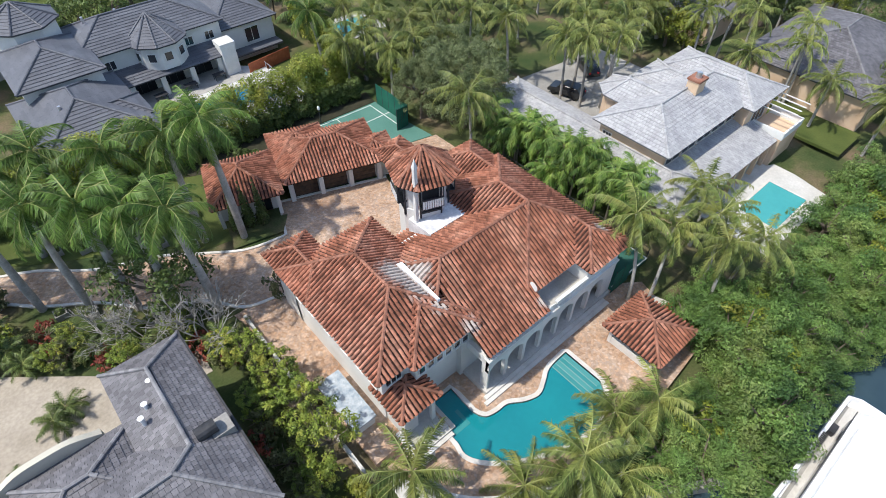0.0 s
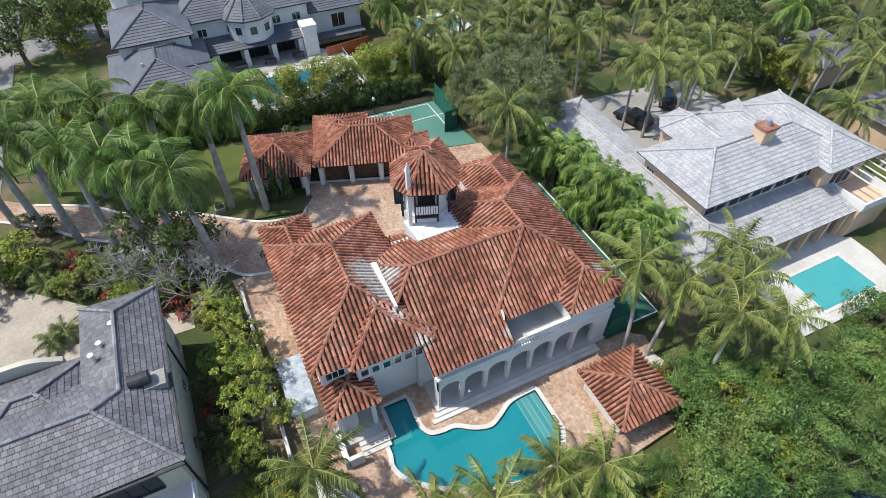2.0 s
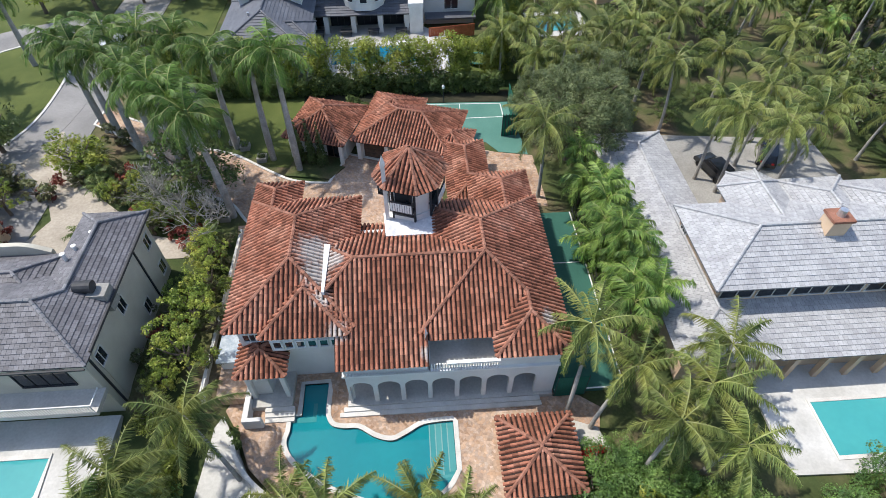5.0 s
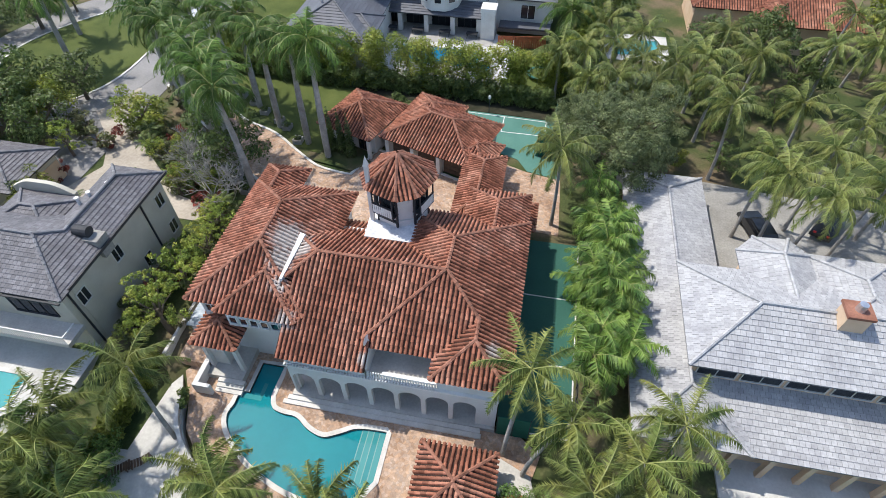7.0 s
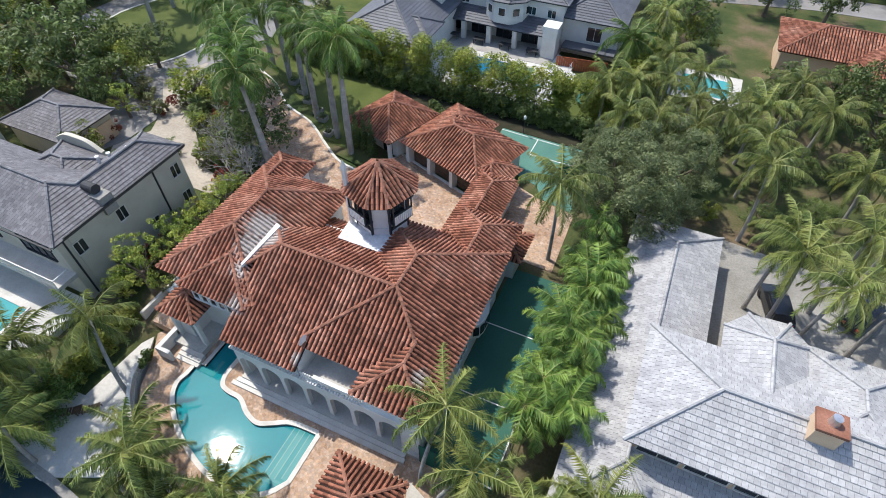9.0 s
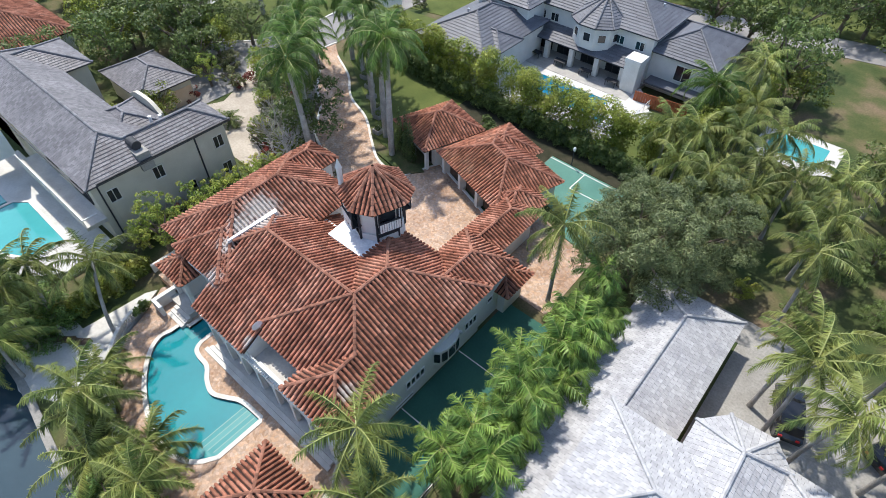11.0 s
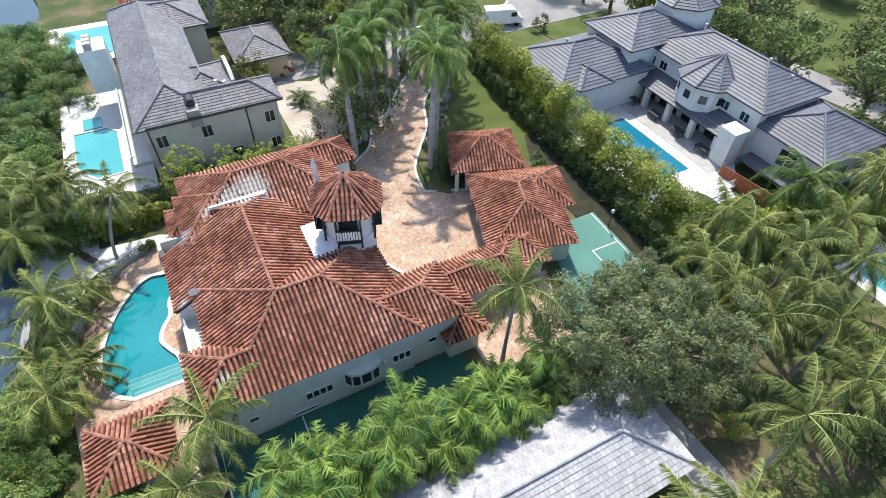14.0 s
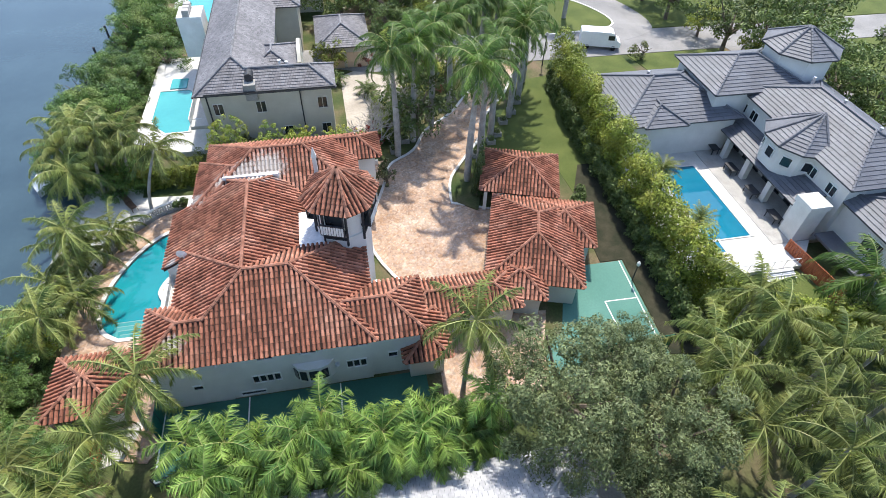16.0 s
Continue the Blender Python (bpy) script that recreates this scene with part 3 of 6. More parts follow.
for (_a, _b), (_c, _d) in zip(WALLPATH[:24], WALLPATH[1:25]):
    for _t in (0.1, 0.6):
        _x, _y = _a + (_c - _a) * _t, _b + (_d - _b) * _t
        _q = Vector((_c - _a, _d - _b)).normalized()
        _x, _y = _x + _q.y * 0.15, _y - _q.x * 0.15
        part("baluster", Shape().tube([(_x, _y, 0.2), (_x, _y, 0.45), (_x, _y, 0.7), (_x, _y, 0.9)], [0.07, 0.11, 0.06, 0.08], 7), M["coping"], balustrade)
alone("garden_wall", Shape().box(-21.75, -21.5, -6.0, 11.5, 0.2, 1.55), M["coping"], "low pale boundary wall beside the brick path", "garden wall")
for _k in range(2):
    _x, _y = -20.6 + 1.1 * _k, -14.6 + 0.7 * _k
    _m = Matrix.Translation((_x, _y, 0.02)) @ pose(0, 0, 0, 0, 0, 35)
    lounger = thing("sun_lounger", (_x, _y, 0.02), "dark slatted sun lounger on the sandy court", "lounger", "loungers by the water")
    for _j in range(9):
        part("slat", Shape().box(-0.95 + 0.2 * _j, -0.8 + 0.2 * _j, -0.32, 0.32, 0.32 + (0.06 * max(0, _j - 5)), 0.36 + (0.06 * max(0, _j - 5)), _m), M["brown_wood"], lounger)
    for _a in (-0.9, 0.7):
        for _b in (-0.3, 0.24):
            part("leg", Shape().box(_a, _a + 0.06, _b, _b + 0.06, 0, 0.33, _m), M["brown_wood"], lounger)
alone("sea_wall", ribbon([(x, shore(x) + 0.1) for x in range(-60, 62, 2)], 0.6, -2.0, 0.05, False), M["concrete"], "grey concrete sea wall along the canal", "sea wall")


# ---- building parts ----
def opening(parent, kind, x, y, z, wide, high, facing, panes=1, frame_mat="white_paint", label=""):
    """A framed window or door set on a wall; facing: the side the wall looks to."""
    turn = {"S": 0, "E": 90, "N": 180, "W": 270}[facing] if isinstance(facing, str) else facing
    m = Matrix.Translation((x, y, z)) @ pose(0, 0, 0, 0, 0, turn)
    f = Shape()
    t = 0.07
    f.box(-wide / 2 - t, -wide / 2, -0.07, 0.03, -t, high + t, m).box(wide / 2, wide / 2 + t, -0.07, 0.03, -t, high + t, m)
    f.box(-wide / 2, wide / 2, -0.07, 0.03, high, high + t, m).box(-wide / 2 - 0.05, wide / 2 + 0.05, -0.11, 0.03, -t, 0, m)
    for k in range(1, panes):
        c = -wide / 2 + wide * k / panes
        f.box(c - 0.03, c + 0.03, -0.06, 0.02, 0, high, m)
    w = part(kind, f, M[frame_mat], parent, label)
    g = Shape()
    g.box(-wide / 2, wide / 2, -0.015, 0.02, 0, high, m)
    p = new("pane", data("pane", g, M["glass"]))
    p.parent = w
    return w


def arches(x0, x1, count, y0, y1, zb, zs, zt, pier=0.34):
    """A wall along x pierced by round arches."""
    s = Shape()
    w = (x1 - x0) / count
    for i in range(count):
        a, b = x0 + i * w, x0 + (i + 1) * w
        s.box(a, a + pier / 2, y0, y1, zb, zs).box(b - pier / 2, b, y0, y1, zb, zs)
        n, r, c = 10, (w - pier) / 2, (a + b) / 2
        curve = [(c - r * math.cos(math.pi * k / n), zs + 0.85 * r * math.sin(math.pi * k / n)) for k in range(n + 1)]
        pts = [(a, zs)] + curve + [(b, zs)]
        for k in range(len(pts) - 1):
            (p, q), (u, v) = pts[k], pts[k + 1]
            if u - p < 1e-5 and abs(q - v) < 1e-5:
                continue
            s.solid([(p, y0, q), (u, y0, v), (u, y0, zt), (p, y0, zt), (p, y1, q), (u, y1, v), (u, y1, zt), (p, y1, zt)],
                    ((0, 1, 2, 3), (7, 6, 5, 4), (0, 4, 5, 1), (3, 2, 6, 7)))
    return s


# ---- the villa ----
K = 0.54
villa = thing("villa", (-6, 2, 0.9), "white stucco Mediterranean villa with terracotta barrel-tile roofs and a tower", "house")
_main = ([[(-4.4, -6.9, 5.82), (-4.4, 0, 9.55), (-9.5, 0, 9.55), (-10.9, -1.4, 8.79), (-10.9, -6.9, 5.82)],
          [(-4.4, -4.4, 7.17), (0, 0, 9.55), (-4.4, 0, 9.55)],
          [(-11.2, 7.0, 5.77), (-11.2, 1.7, 8.63), (-9.5, 0, 9.55), (0, 0, 9.55), (-5.0, 5.0, 6.85), (-6.0, 7.0, 5.77)],
          [(-11.6, 2.1, 8.41), (-9.5, 0, 9.55), (-11.6, -2.1, 8.41)]],
         [((-9.5, 0, 9.55), (0, 0, 9.55)), ((-4.9, -4.9, 6.9), (0, 0, 9.55)), ((-11.4, -1.9, 8.5), (-9.5, 0, 9.55)), ((-11.2, 1.7, 8.63), (-9.5, 0, 9.55))])
_east = ([[(5.5, -7.06, 6.6), (5.5, 8.7, 6.6), (0.05, 3.25, 9.543), (0.05, 0.1, 9.543), (2.85, -2.7, 8.031), (2.85, -4.41, 8.031)],
          [(0.2, -7.06, 6.6), (5.5, -7.06, 6.6), (2.85, -4.41, 8.031)],
          [(0.2, -5.35, 6.6), (0.2, -7.06, 6.6), (2.85, -4.41, 8.031), (2.85, -2.7, 8.031)],
          [(-5.4, -5.35, 6.6), (0.2, -5.35, 6.6), (2.85, -2.7, 8.031), (0.05, 0.1, 9.543)],
          [(-5.4, 8.7, 6.6), (-5.4, -5.35, 6.6), (0.05, 0.1, 9.543), (0.05, 3.25, 9.543)],
          [(5.5, 8.7, 6.6), (-5.4, 8.7, 6.6), (0.05, 3.25, 9.543)]],
         [((0.05, 0.1, 9.543), (0.05, 3.25, 9.543)), ((2.85, -2.7, 8.031), (0.05, 0.1, 9.543)), ((2.85, -4.41, 8.031), (2.85, -2.7, 8.031)), ((5.5, -7.06, 6.6), (2.85, -4.41, 8.031)),
          ((0.2, -7.06, 6.6), (2.85, -4.41, 8.031)), ((5.5, 8.7, 6.6), (0.05, 3.25, 9.543)), ((-5.4, 8.7, 6.6), (0.05, 3.25, 9.543))])
_roofs = [_main, _east, hip(-18.6, -9.5, -4.3, 9.0, 7.2, K), hip(-16.05, -9.95, -4.9, 3.0, 7.13, K),
          hip(-18.55, -14.6, 4.6, 11.3, 7.18, K), hip(0.0, 5.3, 4.0, 12.4, 6.35, K)]
roof_parts(_roofs, villa)
for box in ((-18.0, -10.1, -3.7, 8.4, 0.0, 7.25), (-11.0, 4.9, -4.2, 5.4, 0.0, 6.8), (-10.4, -5.6, 4.8, 6.4, 0.6, 5.6), (0.6, 4.9, -6.55, -4.2, 4.2, 6.8), (0.55, 4.7, 5.0, 11.85, 0.6, 6.35), (-18.0, -15.1, 8.0, 10.75, 0.6, 7.2), (-4.2, 4.88, 5.0, 8.2, 0.6, 6.62)):
    part("wall", Shape().box(*box), M["stucco"], villa)
part("wall", Shape().box(-15.6, -10.3, -4.5, -3.6, 4.95, 7.15), M["stucco"], villa)
part("wall", Shape().box(4.3, 4.9, -6.3, -4.2, 0.0, 4.2), M["stucco"], villa)
part("arcade", arches(-10.45, 3.6, 7, -6.65, -6.3, 0.5, 2.75, 4.45), M["stucco"], villa, "white stucco arcade of seven round arches")
part("wall", Shape().box(3.6, 4.9, -6.65, -6.3, 0.0, 4.45), M["stucco"], villa)
part("arcade_side", Shape().box(-10.45, -10.1, -6.3, -5.9, 0.5, 4.45).box(-10.45, -10.1, -5.9, -4.2, 3.6, 4.45), M["stucco"], villa)
part("cornice", Shape().box(-10.6, 4.95, -6.78, -6.2, 4.45, 4.62), M["white_paint"], villa)
for k in range(70):
    x = -10.5 + k * 0.22
    if x < 0.5:
        part("bracket", Shape().box(x, x + 0.1, -6.86, -6.66, 4.63, 4.82), M["white_paint"], villa) if k < 50 else None
part("wall", Shape().box(-10.5, -4.4, -6.6, -6.3, 4.62, 5.75), M["stucco"], villa)
part("balcony_floor", Shape().box(-4.4, 0.6, -6.6, -4.2, 4.3, 4.64), M["limestone"], villa)
part("balcony_rail", Shape().box(-3.2, 0.6, -6.72, -6.45, 5.35, 5.52).box(-4.4, 0.6, -6.68, -6.5, 4.62, 4.74), M["white_paint"], villa, "white balcony rail with square balusters")
for k in range(26):
    part("baluster", Shape().box(-4.3 + k * 0.19, -4.2 + k * 0.19, -6.64, -6.54, 4.72, 5.37), M["white_paint"], villa)
part("cheek_wall", Shape().solid([(-4.5, -6.6, 4.6), (-4.5, -4.2, 4.6), (-4.5, -4.2, 7.1), (-4.5, -6.6, 5.85), (-4.36, -6.6, 4.6), (-4.36, -4.2, 4.6), (-4.36, -4.2, 7.1), (-4.36, -6.6, 5.85)], ((0, 1, 2, 3), (7, 6, 5, 4), (0, 3, 7, 4), (1, 5, 6, 2), (3, 2, 6, 7))), M["stucco"], villa)
for x in (-3.6, -1.6, -0.3):
    opening(villa, "window", x, -4.22, 5.0, 0.85, 1.5, "S", 2)
for k in range(6):
    opening(villa, "window", -15.1 + k * 0.82, -4.52, 5.4, 0.52, 0.72, "S", 1)
opening(villa, "window", -17.0, -3.72, 5.3, 1.3, 0.8, "S", 3)
for x in (1.6, 2.3, 3.0, 3.7):
    opening(villa, "window", x, -6.57, 5.9, 0.5, 0.6, "S", 1)
for k in range(3):
    opening(villa, "door", -8.0 + k * 4.4, -4.22, 0.62, 1.5, 2.4, "S", 2, "brown_wood", "dark glazed terrace door")
part("arcade_floor", Shape().box(-10.7, 4.9, -6.9, -4.2, -0.1, 0.5), M["limestone"], villa)
part("step", Shape().box(-11.0, 3.9, -7.25, -6.9, -0.1, 0.34), M["coping"], villa)
part("step", Shape().box(-11.3, 4.0, -7.6, -7.25, -0.1, 0.2), M["coping"], villa)
# east side windows
for y, z, w, h, n in ((-4.2, 5.5, 1.0, 0.75, 2), (0.95, 5.5, 1.0, 0.75, 2), (3.9, 5.5, 1.0, 0.75, 2), (7.4, 5.5, 1.3, 0.7, 2), (-4.05, 2.95, 0.6, 0.4, 1), (-0.1, 2.75, 0.38, 0.8, 1), (0.4, 2.75, 0.38, 0.8, 1), (0.9, 2.75, 0.38, 0.8, 1), (1.4, 2.75, 0.38, 0.8, 1), (-0.6, 1.35, 1.7, 0.3, 1), (6.6, 2.9, 0.38, 0.8, 1), (7.1, 2.9, 0.38, 0.8, 1), (7.6, 2.9, 0.38, 0.8, 1), (9.8, 3.25, 0.6, 0.5, 1)):
    opening(villa, "window", 4.91 if y < 5.3 else (4.89 if y < 8.2 else 4.71), y, z, w, h, "E", n)
for y, z in ((-2.2, 5.7), (6.1, 5.9), (5.7, 3.6)):
    part("wall_lamp", Shape().tube([(4.9, y, z), (5.12, y, z), (5.2, y, z)], [0.16, 0.16, 0.05], 8), M["flashing"], villa, "small round pale wall light")
bay = Shape().prism([(4.85, 2.55), (5.35, 2.95), (5.55, 3.6), (5.55, 4.5), (5.35, 5.15), (4.85, 5.55)], 2.55, 4.3)
bay = part("bay_window", bay, M["stucco"], villa, "white curved bay window")
for a, b in (((5.0, 2.64), (5.36, 2.92)), ((5.42, 3.06), (5.57, 3.52)), ((5.57, 3.7), (5.57, 4.4)), ((5.57, 4.58), (5.42, 5.04))):
    d = (Vector(b) - Vector(a))
    o = Vector((d.y, -d.x)).normalized() * 0.03
    s = Shape().prism([(a[0] - o.x, a[1] - o.y), (a[0] + o.x, a[1] + o.y), (b[0] + o.x, b[1] + o.y), (b[0] - o.x, b[1] - o.y)], 2.95, 4.0)
    p = new("pane", data("pane", s, M["glass"]))
    p.parent = bay
# west side windows
for y in (-2.6, -1.0, 1.0, 3.4, 5.6, 7.4):
    opening(villa, "window", -18.01, y, 4.6, 0.9, 1.2, "W", 2)
# white flue wall in the roof valley
part("parapet", Shape().prism([(-11.72, -2.3), (-11.52, -2.35), (-11.4, 2.2), (-11.85, 2.3)], 7.5, 8.74), M["flashing"], villa, "white rendered parapet in the roof valley")
# satellite dish
_d = Shape()
_n = 14
_rim = [(-4.6 + 0.05 * math.cos(a), -5.2 + 0.42 * math.cos(a), 7.15 + 0.42 * math.sin(a)) for a in [2 * math.pi * k / _n for k in range(_n)]]
_d.solid(_rim + [(-4.45, -5.1, 7.1)], [(k, (k + 1) % _n, _n) for k in range(_n)] + [tuple(range(_n))])
_d.tube([(-4.45, -5.0, 6.6), (-4.45, -5.1, 7.1)], [0.03, 0.03])
tagged(new("satellite_dish", data("satellite_dish", _d, M["white_paint"])), "small white satellite dish on the roof edge", "satellite dish")

# tower
TX, TY = -5.1, 7.3
tower = thing("tower", (TX, TY, 0.9), "white lookout tower with lattice balconies and a tiled hip roof", "tower")


def octagon(r, turn=22.5, squash=1.0):
    return [(TX + r * math.cos(radians(turn + 45 * k)), TY + squash * r * math.sin(radians(turn + 45 * k))) for k in range(8)]


part("wall", Shape().prism(octagon(2.15, 2.5), 0.9, 8.3), M["stucco"], tower)
part("wall", Shape().prism(octagon(2.0, 2.5), 8.3, 11.2), M["stucco"], tower)
_apex, _ring = (TX, TY, 13.5), [(TX + 2.95 * math.cos(radians(a)), TY + 2.95 * math.sin(radians(a)), 11.3) for k in range(4) for a in (90 * k - 20 - 28, 90 * k - 20 + 28)]
_trf = ([[_ring[k], _ring[(k + 1) % 8], _apex] for k in range(8)], [(_ring[k], _apex) for k in range(8)])
roof_parts([_trf], tower)
part("flashing", Shape().prism([(-7.3, 3.75), (-3.3, 3.75), (-2.7, 5.2), (-3.0, 6.4), (-7.5, 6.4)], 6.0, 7.72), M["flashing"], tower, "white flat roof round the tower foot")
for k in range(0, 8, 2):
    t = 45 * k - 20
    m = Matrix.Translation((TX, TY, 0)) @ pose(0, 0, 0, 0, 0, t)
    b = Shape().box(1.75, 2.55, -0.95, 0.95, 9.0, 9.12, m)
    for yy in (-0.95, 0.87):
        b.box(2.45, 2.55, yy, yy + 0.08, 9.1, 11.1, m)
    b.box(2.45, 2.57, -0.95, 0.95, 9.98, 10.08, m)
    bal = part("balcony", b, M["dark_trim"], tower, "dark timber balcony with white lattice rail")
    for j in range(9):
        q = new("slat", data("slat", Shape().box(2.50, 2.57, -0.88 + j * 0.2, -0.73 + j * 0.2, 9.12, 9.98, m), M["white_paint"]))
        q.parent = bal
    dk = part("door", Shape().box(1.8, 1.93, -0.7, 0.7, 9.1, 11.0, m), M["glass"], tower)
    for yy in (-0.98, 0.84):
        part("post", Shape().box(1.84, 2.02, yy, yy + 0.14, 7.6, 11.2, m), M["dark_trim"], tower, "dark timber corner post")
    part("band", Shape().box(1.84, 2.06, -0.95, 0.95, 8.2, 8.36, m), M["dark_trim"], tower, "dark timber band")
_c = Shape().box(-7.28, -6.98, 5.58, 5.88, 7.0, 13.3)
_c.solid([(-7.33, 5.53, 13.3), (-6.93, 5.53, 13.3), (-6.93, 5.93, 13.3), (-7.33, 5.93, 13.3), (-7.13, 5.73, 14.2)], ((0, 1, 4), (1, 2, 4), (2, 3, 4), (3, 0, 4), (3, 2, 1, 0)))
part("chimney", _c, M["stucco"], tower, "slim white chimney with a pointed cap")
# stair to the tower on the forecourt side
for k in range(7):
    alone("step", Shape().box(-3.6 + 0.0 * k, -1.6, 9.2 + 0.3 * k, 9.5 + 0.3 * k, 0.9, 2.5 - 0.2 * k), M["white_paint"], "white stone step of an outside stair", "stair")

# south-west porch
porch = thing("porch", (-16.4, -5.6, 0), "small white porch with a tiled roof by the pool", "porch")
roof_parts([hip(-18.3, -14.7, -6.2, -2.5, 4.25, K)], porch)
part("wall", Shape().box(-17.9, -16.4, -5.5, -3.6, 0, 4.3), M["stucco"], porch)
for x, y in ((-15.2, -5.7), (-17.7, -5.7)):
    part("column", Shape().box(x - 0.16, x + 0.16, y - 0.16, y + 0.16, 0, 4.25), M["stucco"], porch)
part("floor", Shape().box(-17.9, -14.9, -6.6, -3.6, -0.1, 0.62), M["limestone"], porch)
for k in range(3):
    part("step", Shape().box(-16.9, -14.7, -6.95 - 0.35 * k, -6.6 - 0.35 * k, -0.1, 0.47 - 0.15 * k), M["coping"], porch)
part("low_wall", Shape().box(-18.3, -17.9, -8.0, -5.2, -0.1, 1.25).box(-17.9, -16.9, -8.0, -7.7, -0.1, 1.25), M["stucco"], porch)

# gazebo by the pool
gaz = thing("gazebo", (2.75, -12.1, 0), "small poolside pavilion with a terracotta tile roof", "pavilion")
roof_parts([hip(0.1, 5.4, -14.8, -9.35, 2.25, 0.42)], gaz)
part("wall", Shape().box(0.7, 4.9, -14.2, -13.9, 0, 2.2).box(0.7, 0.95, -13.9, -10.0, 0, 0.9).box(4.65, 4.9, -13.9, -10.0, 0, 2.2), M["stucco"], gaz)
for x in (0.8, 4.8):
    part("column", Shape().box(x - 0.15, x + 0.15, -10.2, -9.9, 0, 2.25), M["stucco"], gaz)
slab("path", [(4.8, -8.4), (7.8, -9.6), (8.6, -12), (6.2, -14), (5.4, -10)], -0.1, 0.07, "limestone", "pale stone path under palms", "path")

# ---- garage, pavilion and breezeway ----
G = Matrix.Translation((-5.2, 24.0, 0)) @ pose(0, 0, 0, 0, 0, -18)
garage = thing("garage", (-5.2, 24.0, 1.0), "three-door garage with white walls and terracotta tile roofs", "garage")
roof_parts([turned(hip(-5.2, 5.6, -4.1, 4.1, 3.75, 0.46), G), turned(hip(-5.4, 0.6, -0.5, 5.4, 3.7, 0.46), G), turned(hip(3.0, 7.2, -3.6, 1.0, 3.6, 0.46), G)], garage)
part("wall", Shape().box(-4.7, 5.1, -2.9, 3.6, 0.8, 3.75, G), M["stucco"], garage)
part("wall", Shape().box(-4.9, 0.1, 3.6, 4.9, 0.8, 3.7, G), M["stucco"], garage)
part("wall", Shape().box(5.1, 6.7, -3.1, 0.6, 0.8, 3.6, G), M["stucco"], garage)
for k in range(4):
    part("pillar", Shape().box(-4.8 + 3.15 * k, -4.35 + 3.15 * k, -3.7, -2.9, 0.9, 3.72, G), M["stucco"], garage)
for k in range(3):
    d = part("garage_door", Shape().box(-4.25 + 3.15 * k, -1.75 + 3.15 * k, -3.0, -2.86, 1.05, 3.3, G), M["dark_trim"], garage, "dark panelled garage door")
    for j in range(4):
        q = new("panel", data("panel", Shape().box(-4.2 + 3.15 * k, -1.8 + 3.15 * k, -3.04, -3.0, 1.12 + 0.54 * j, 1.6 + 0.54 * j, G), M["brown_wood"]))
        q.parent = d
P = Matrix.Translation((-14.2, 25.2, 0)) @ pose(0, 0, 0, 0, 0, -18)
pav = thing("guest_pavilion", (-14.2, 25.2, 1.0), "small white guest pavilion with a tiled hip roof", "pavilion")
roof_parts([turned(hip(-3.5, 3.4, -3.8, 3.8, 3.9, 0.5), P)], pav)
part("wall", Shape().box(-3.0, 2.9, -2.2, 3.3, 0.8, 3.9, P), M["stucco"], pav)
for x in (-2.9, 0, 2.8):
    part("column", Shape().box(x - 0.18, x + 0.18, -3.4, -3.05, 0.9, 3.9, P), M["stucco"], pav)
opening(pav, "door", *(P @ Vector((1.4, -2.2, 1.05))), 1.3, 2.2, -18, 2, "brown_wood")
walkway = thing("breezeway", (0.4, 16, 1.0), "covered tiled walkway between the villa and the garage", "walkway")
roof_parts([hip(-1.7, 2.4, 11.0, 20.6, 3.85, 0.45), hip(0.8, 6.0, 10.5, 14.1, 3.9, 0.45)], walkway)
part("wall", Shape().box(1.6, 1.9, 12.4, 20, 0.9, 3.9).box(1.3, 5.4, 11.0, 13.6, 0.9, 3.9), M["stucco"], walkway)
for y in (13, 15.2, 17.4, 19.4):
    part("column", Shape().box(-1.35, -1.0, y - 0.18, y + 0.18, 0.9, 3.9), M["stucco"], walkway)


# ---- neighbours ----
def block(parent, x0, x1, y0, y1, z0, z1, mat, eave=0.55):
    part("wall", Shape().box(x0 + eave, x1 - eave, y0 + eave, y1 - eave, z0, z1 + 0.1), M[mat], parent)


left = thing("slate_house", (-36, 0, 0.9), "cream stucco two-storey house with a dark slate tile roof", "house")
LK = 0.42
_sa, _sb, _sc, _sd = (-29.375, 5.275, 9.244), (-29.375, -1.325, 9.244), (-30.7, -2.65, 9.973), (-53.05, -2.65, 9.973)
_se, _sn, _sw, _sv = (-26.75, -6.6, 7.8), (-26.75, 7.9, 7.8), (-32.0, 7.9, 7.8), (-32.0, 1.3, 7.8)
_ell = ([[_se, _sn, _sa, _sb, _sc], [_sn, _sw, _sa], [_sw, _sv, _sb, _sa], [(-57, -6.6, 7.8), _se, _sc, _sd], [_sv, (-57, 1.3, 7.8), _sd, _sc, _sb], [(-57, 1.3, 7.8), (-57, -6.6, 7.8), _sd]],
        [(_sa, _sb), (_sb, _sc), (_sc, _sd), (_se, _sc), (_sn, _sa), (_sw, _sa), ((-57, -6.6, 7.8), _sd), ((-57, 1.3, 7.8), _sd)])
roof_parts([_ell, hip(-57, -48.5, -6.7, 4.5, 7.65, LK), hip(-38.4, -31.6, -1.6, 3.9, 7.4, 0.45)], left, "slate")
block(left, -32.0, -26.75, -5.6, 7.9, 0, 7.9, "stucco_cream")
block(left, -57, -26.8, -6.7, 1.2, 0, 7.6, "stucco_cream")
block(left, -57, -48.5, -6.7, 4.5, 0, 7.6, "stucco_cream")
block(left, -38.6, -31.0, -2.6, 3.9, 0, 7.4, "stucco_cream")
part("gutter", Shape().box(-26.8, -26.66, -5.6, 7.9, 7.86, 8.0), M["dark_trim"], left)
part("gutter", Shape().box(-57, -26.8, -6.84, -6.7, 7.56, 7.7), M["dark_trim"], left)
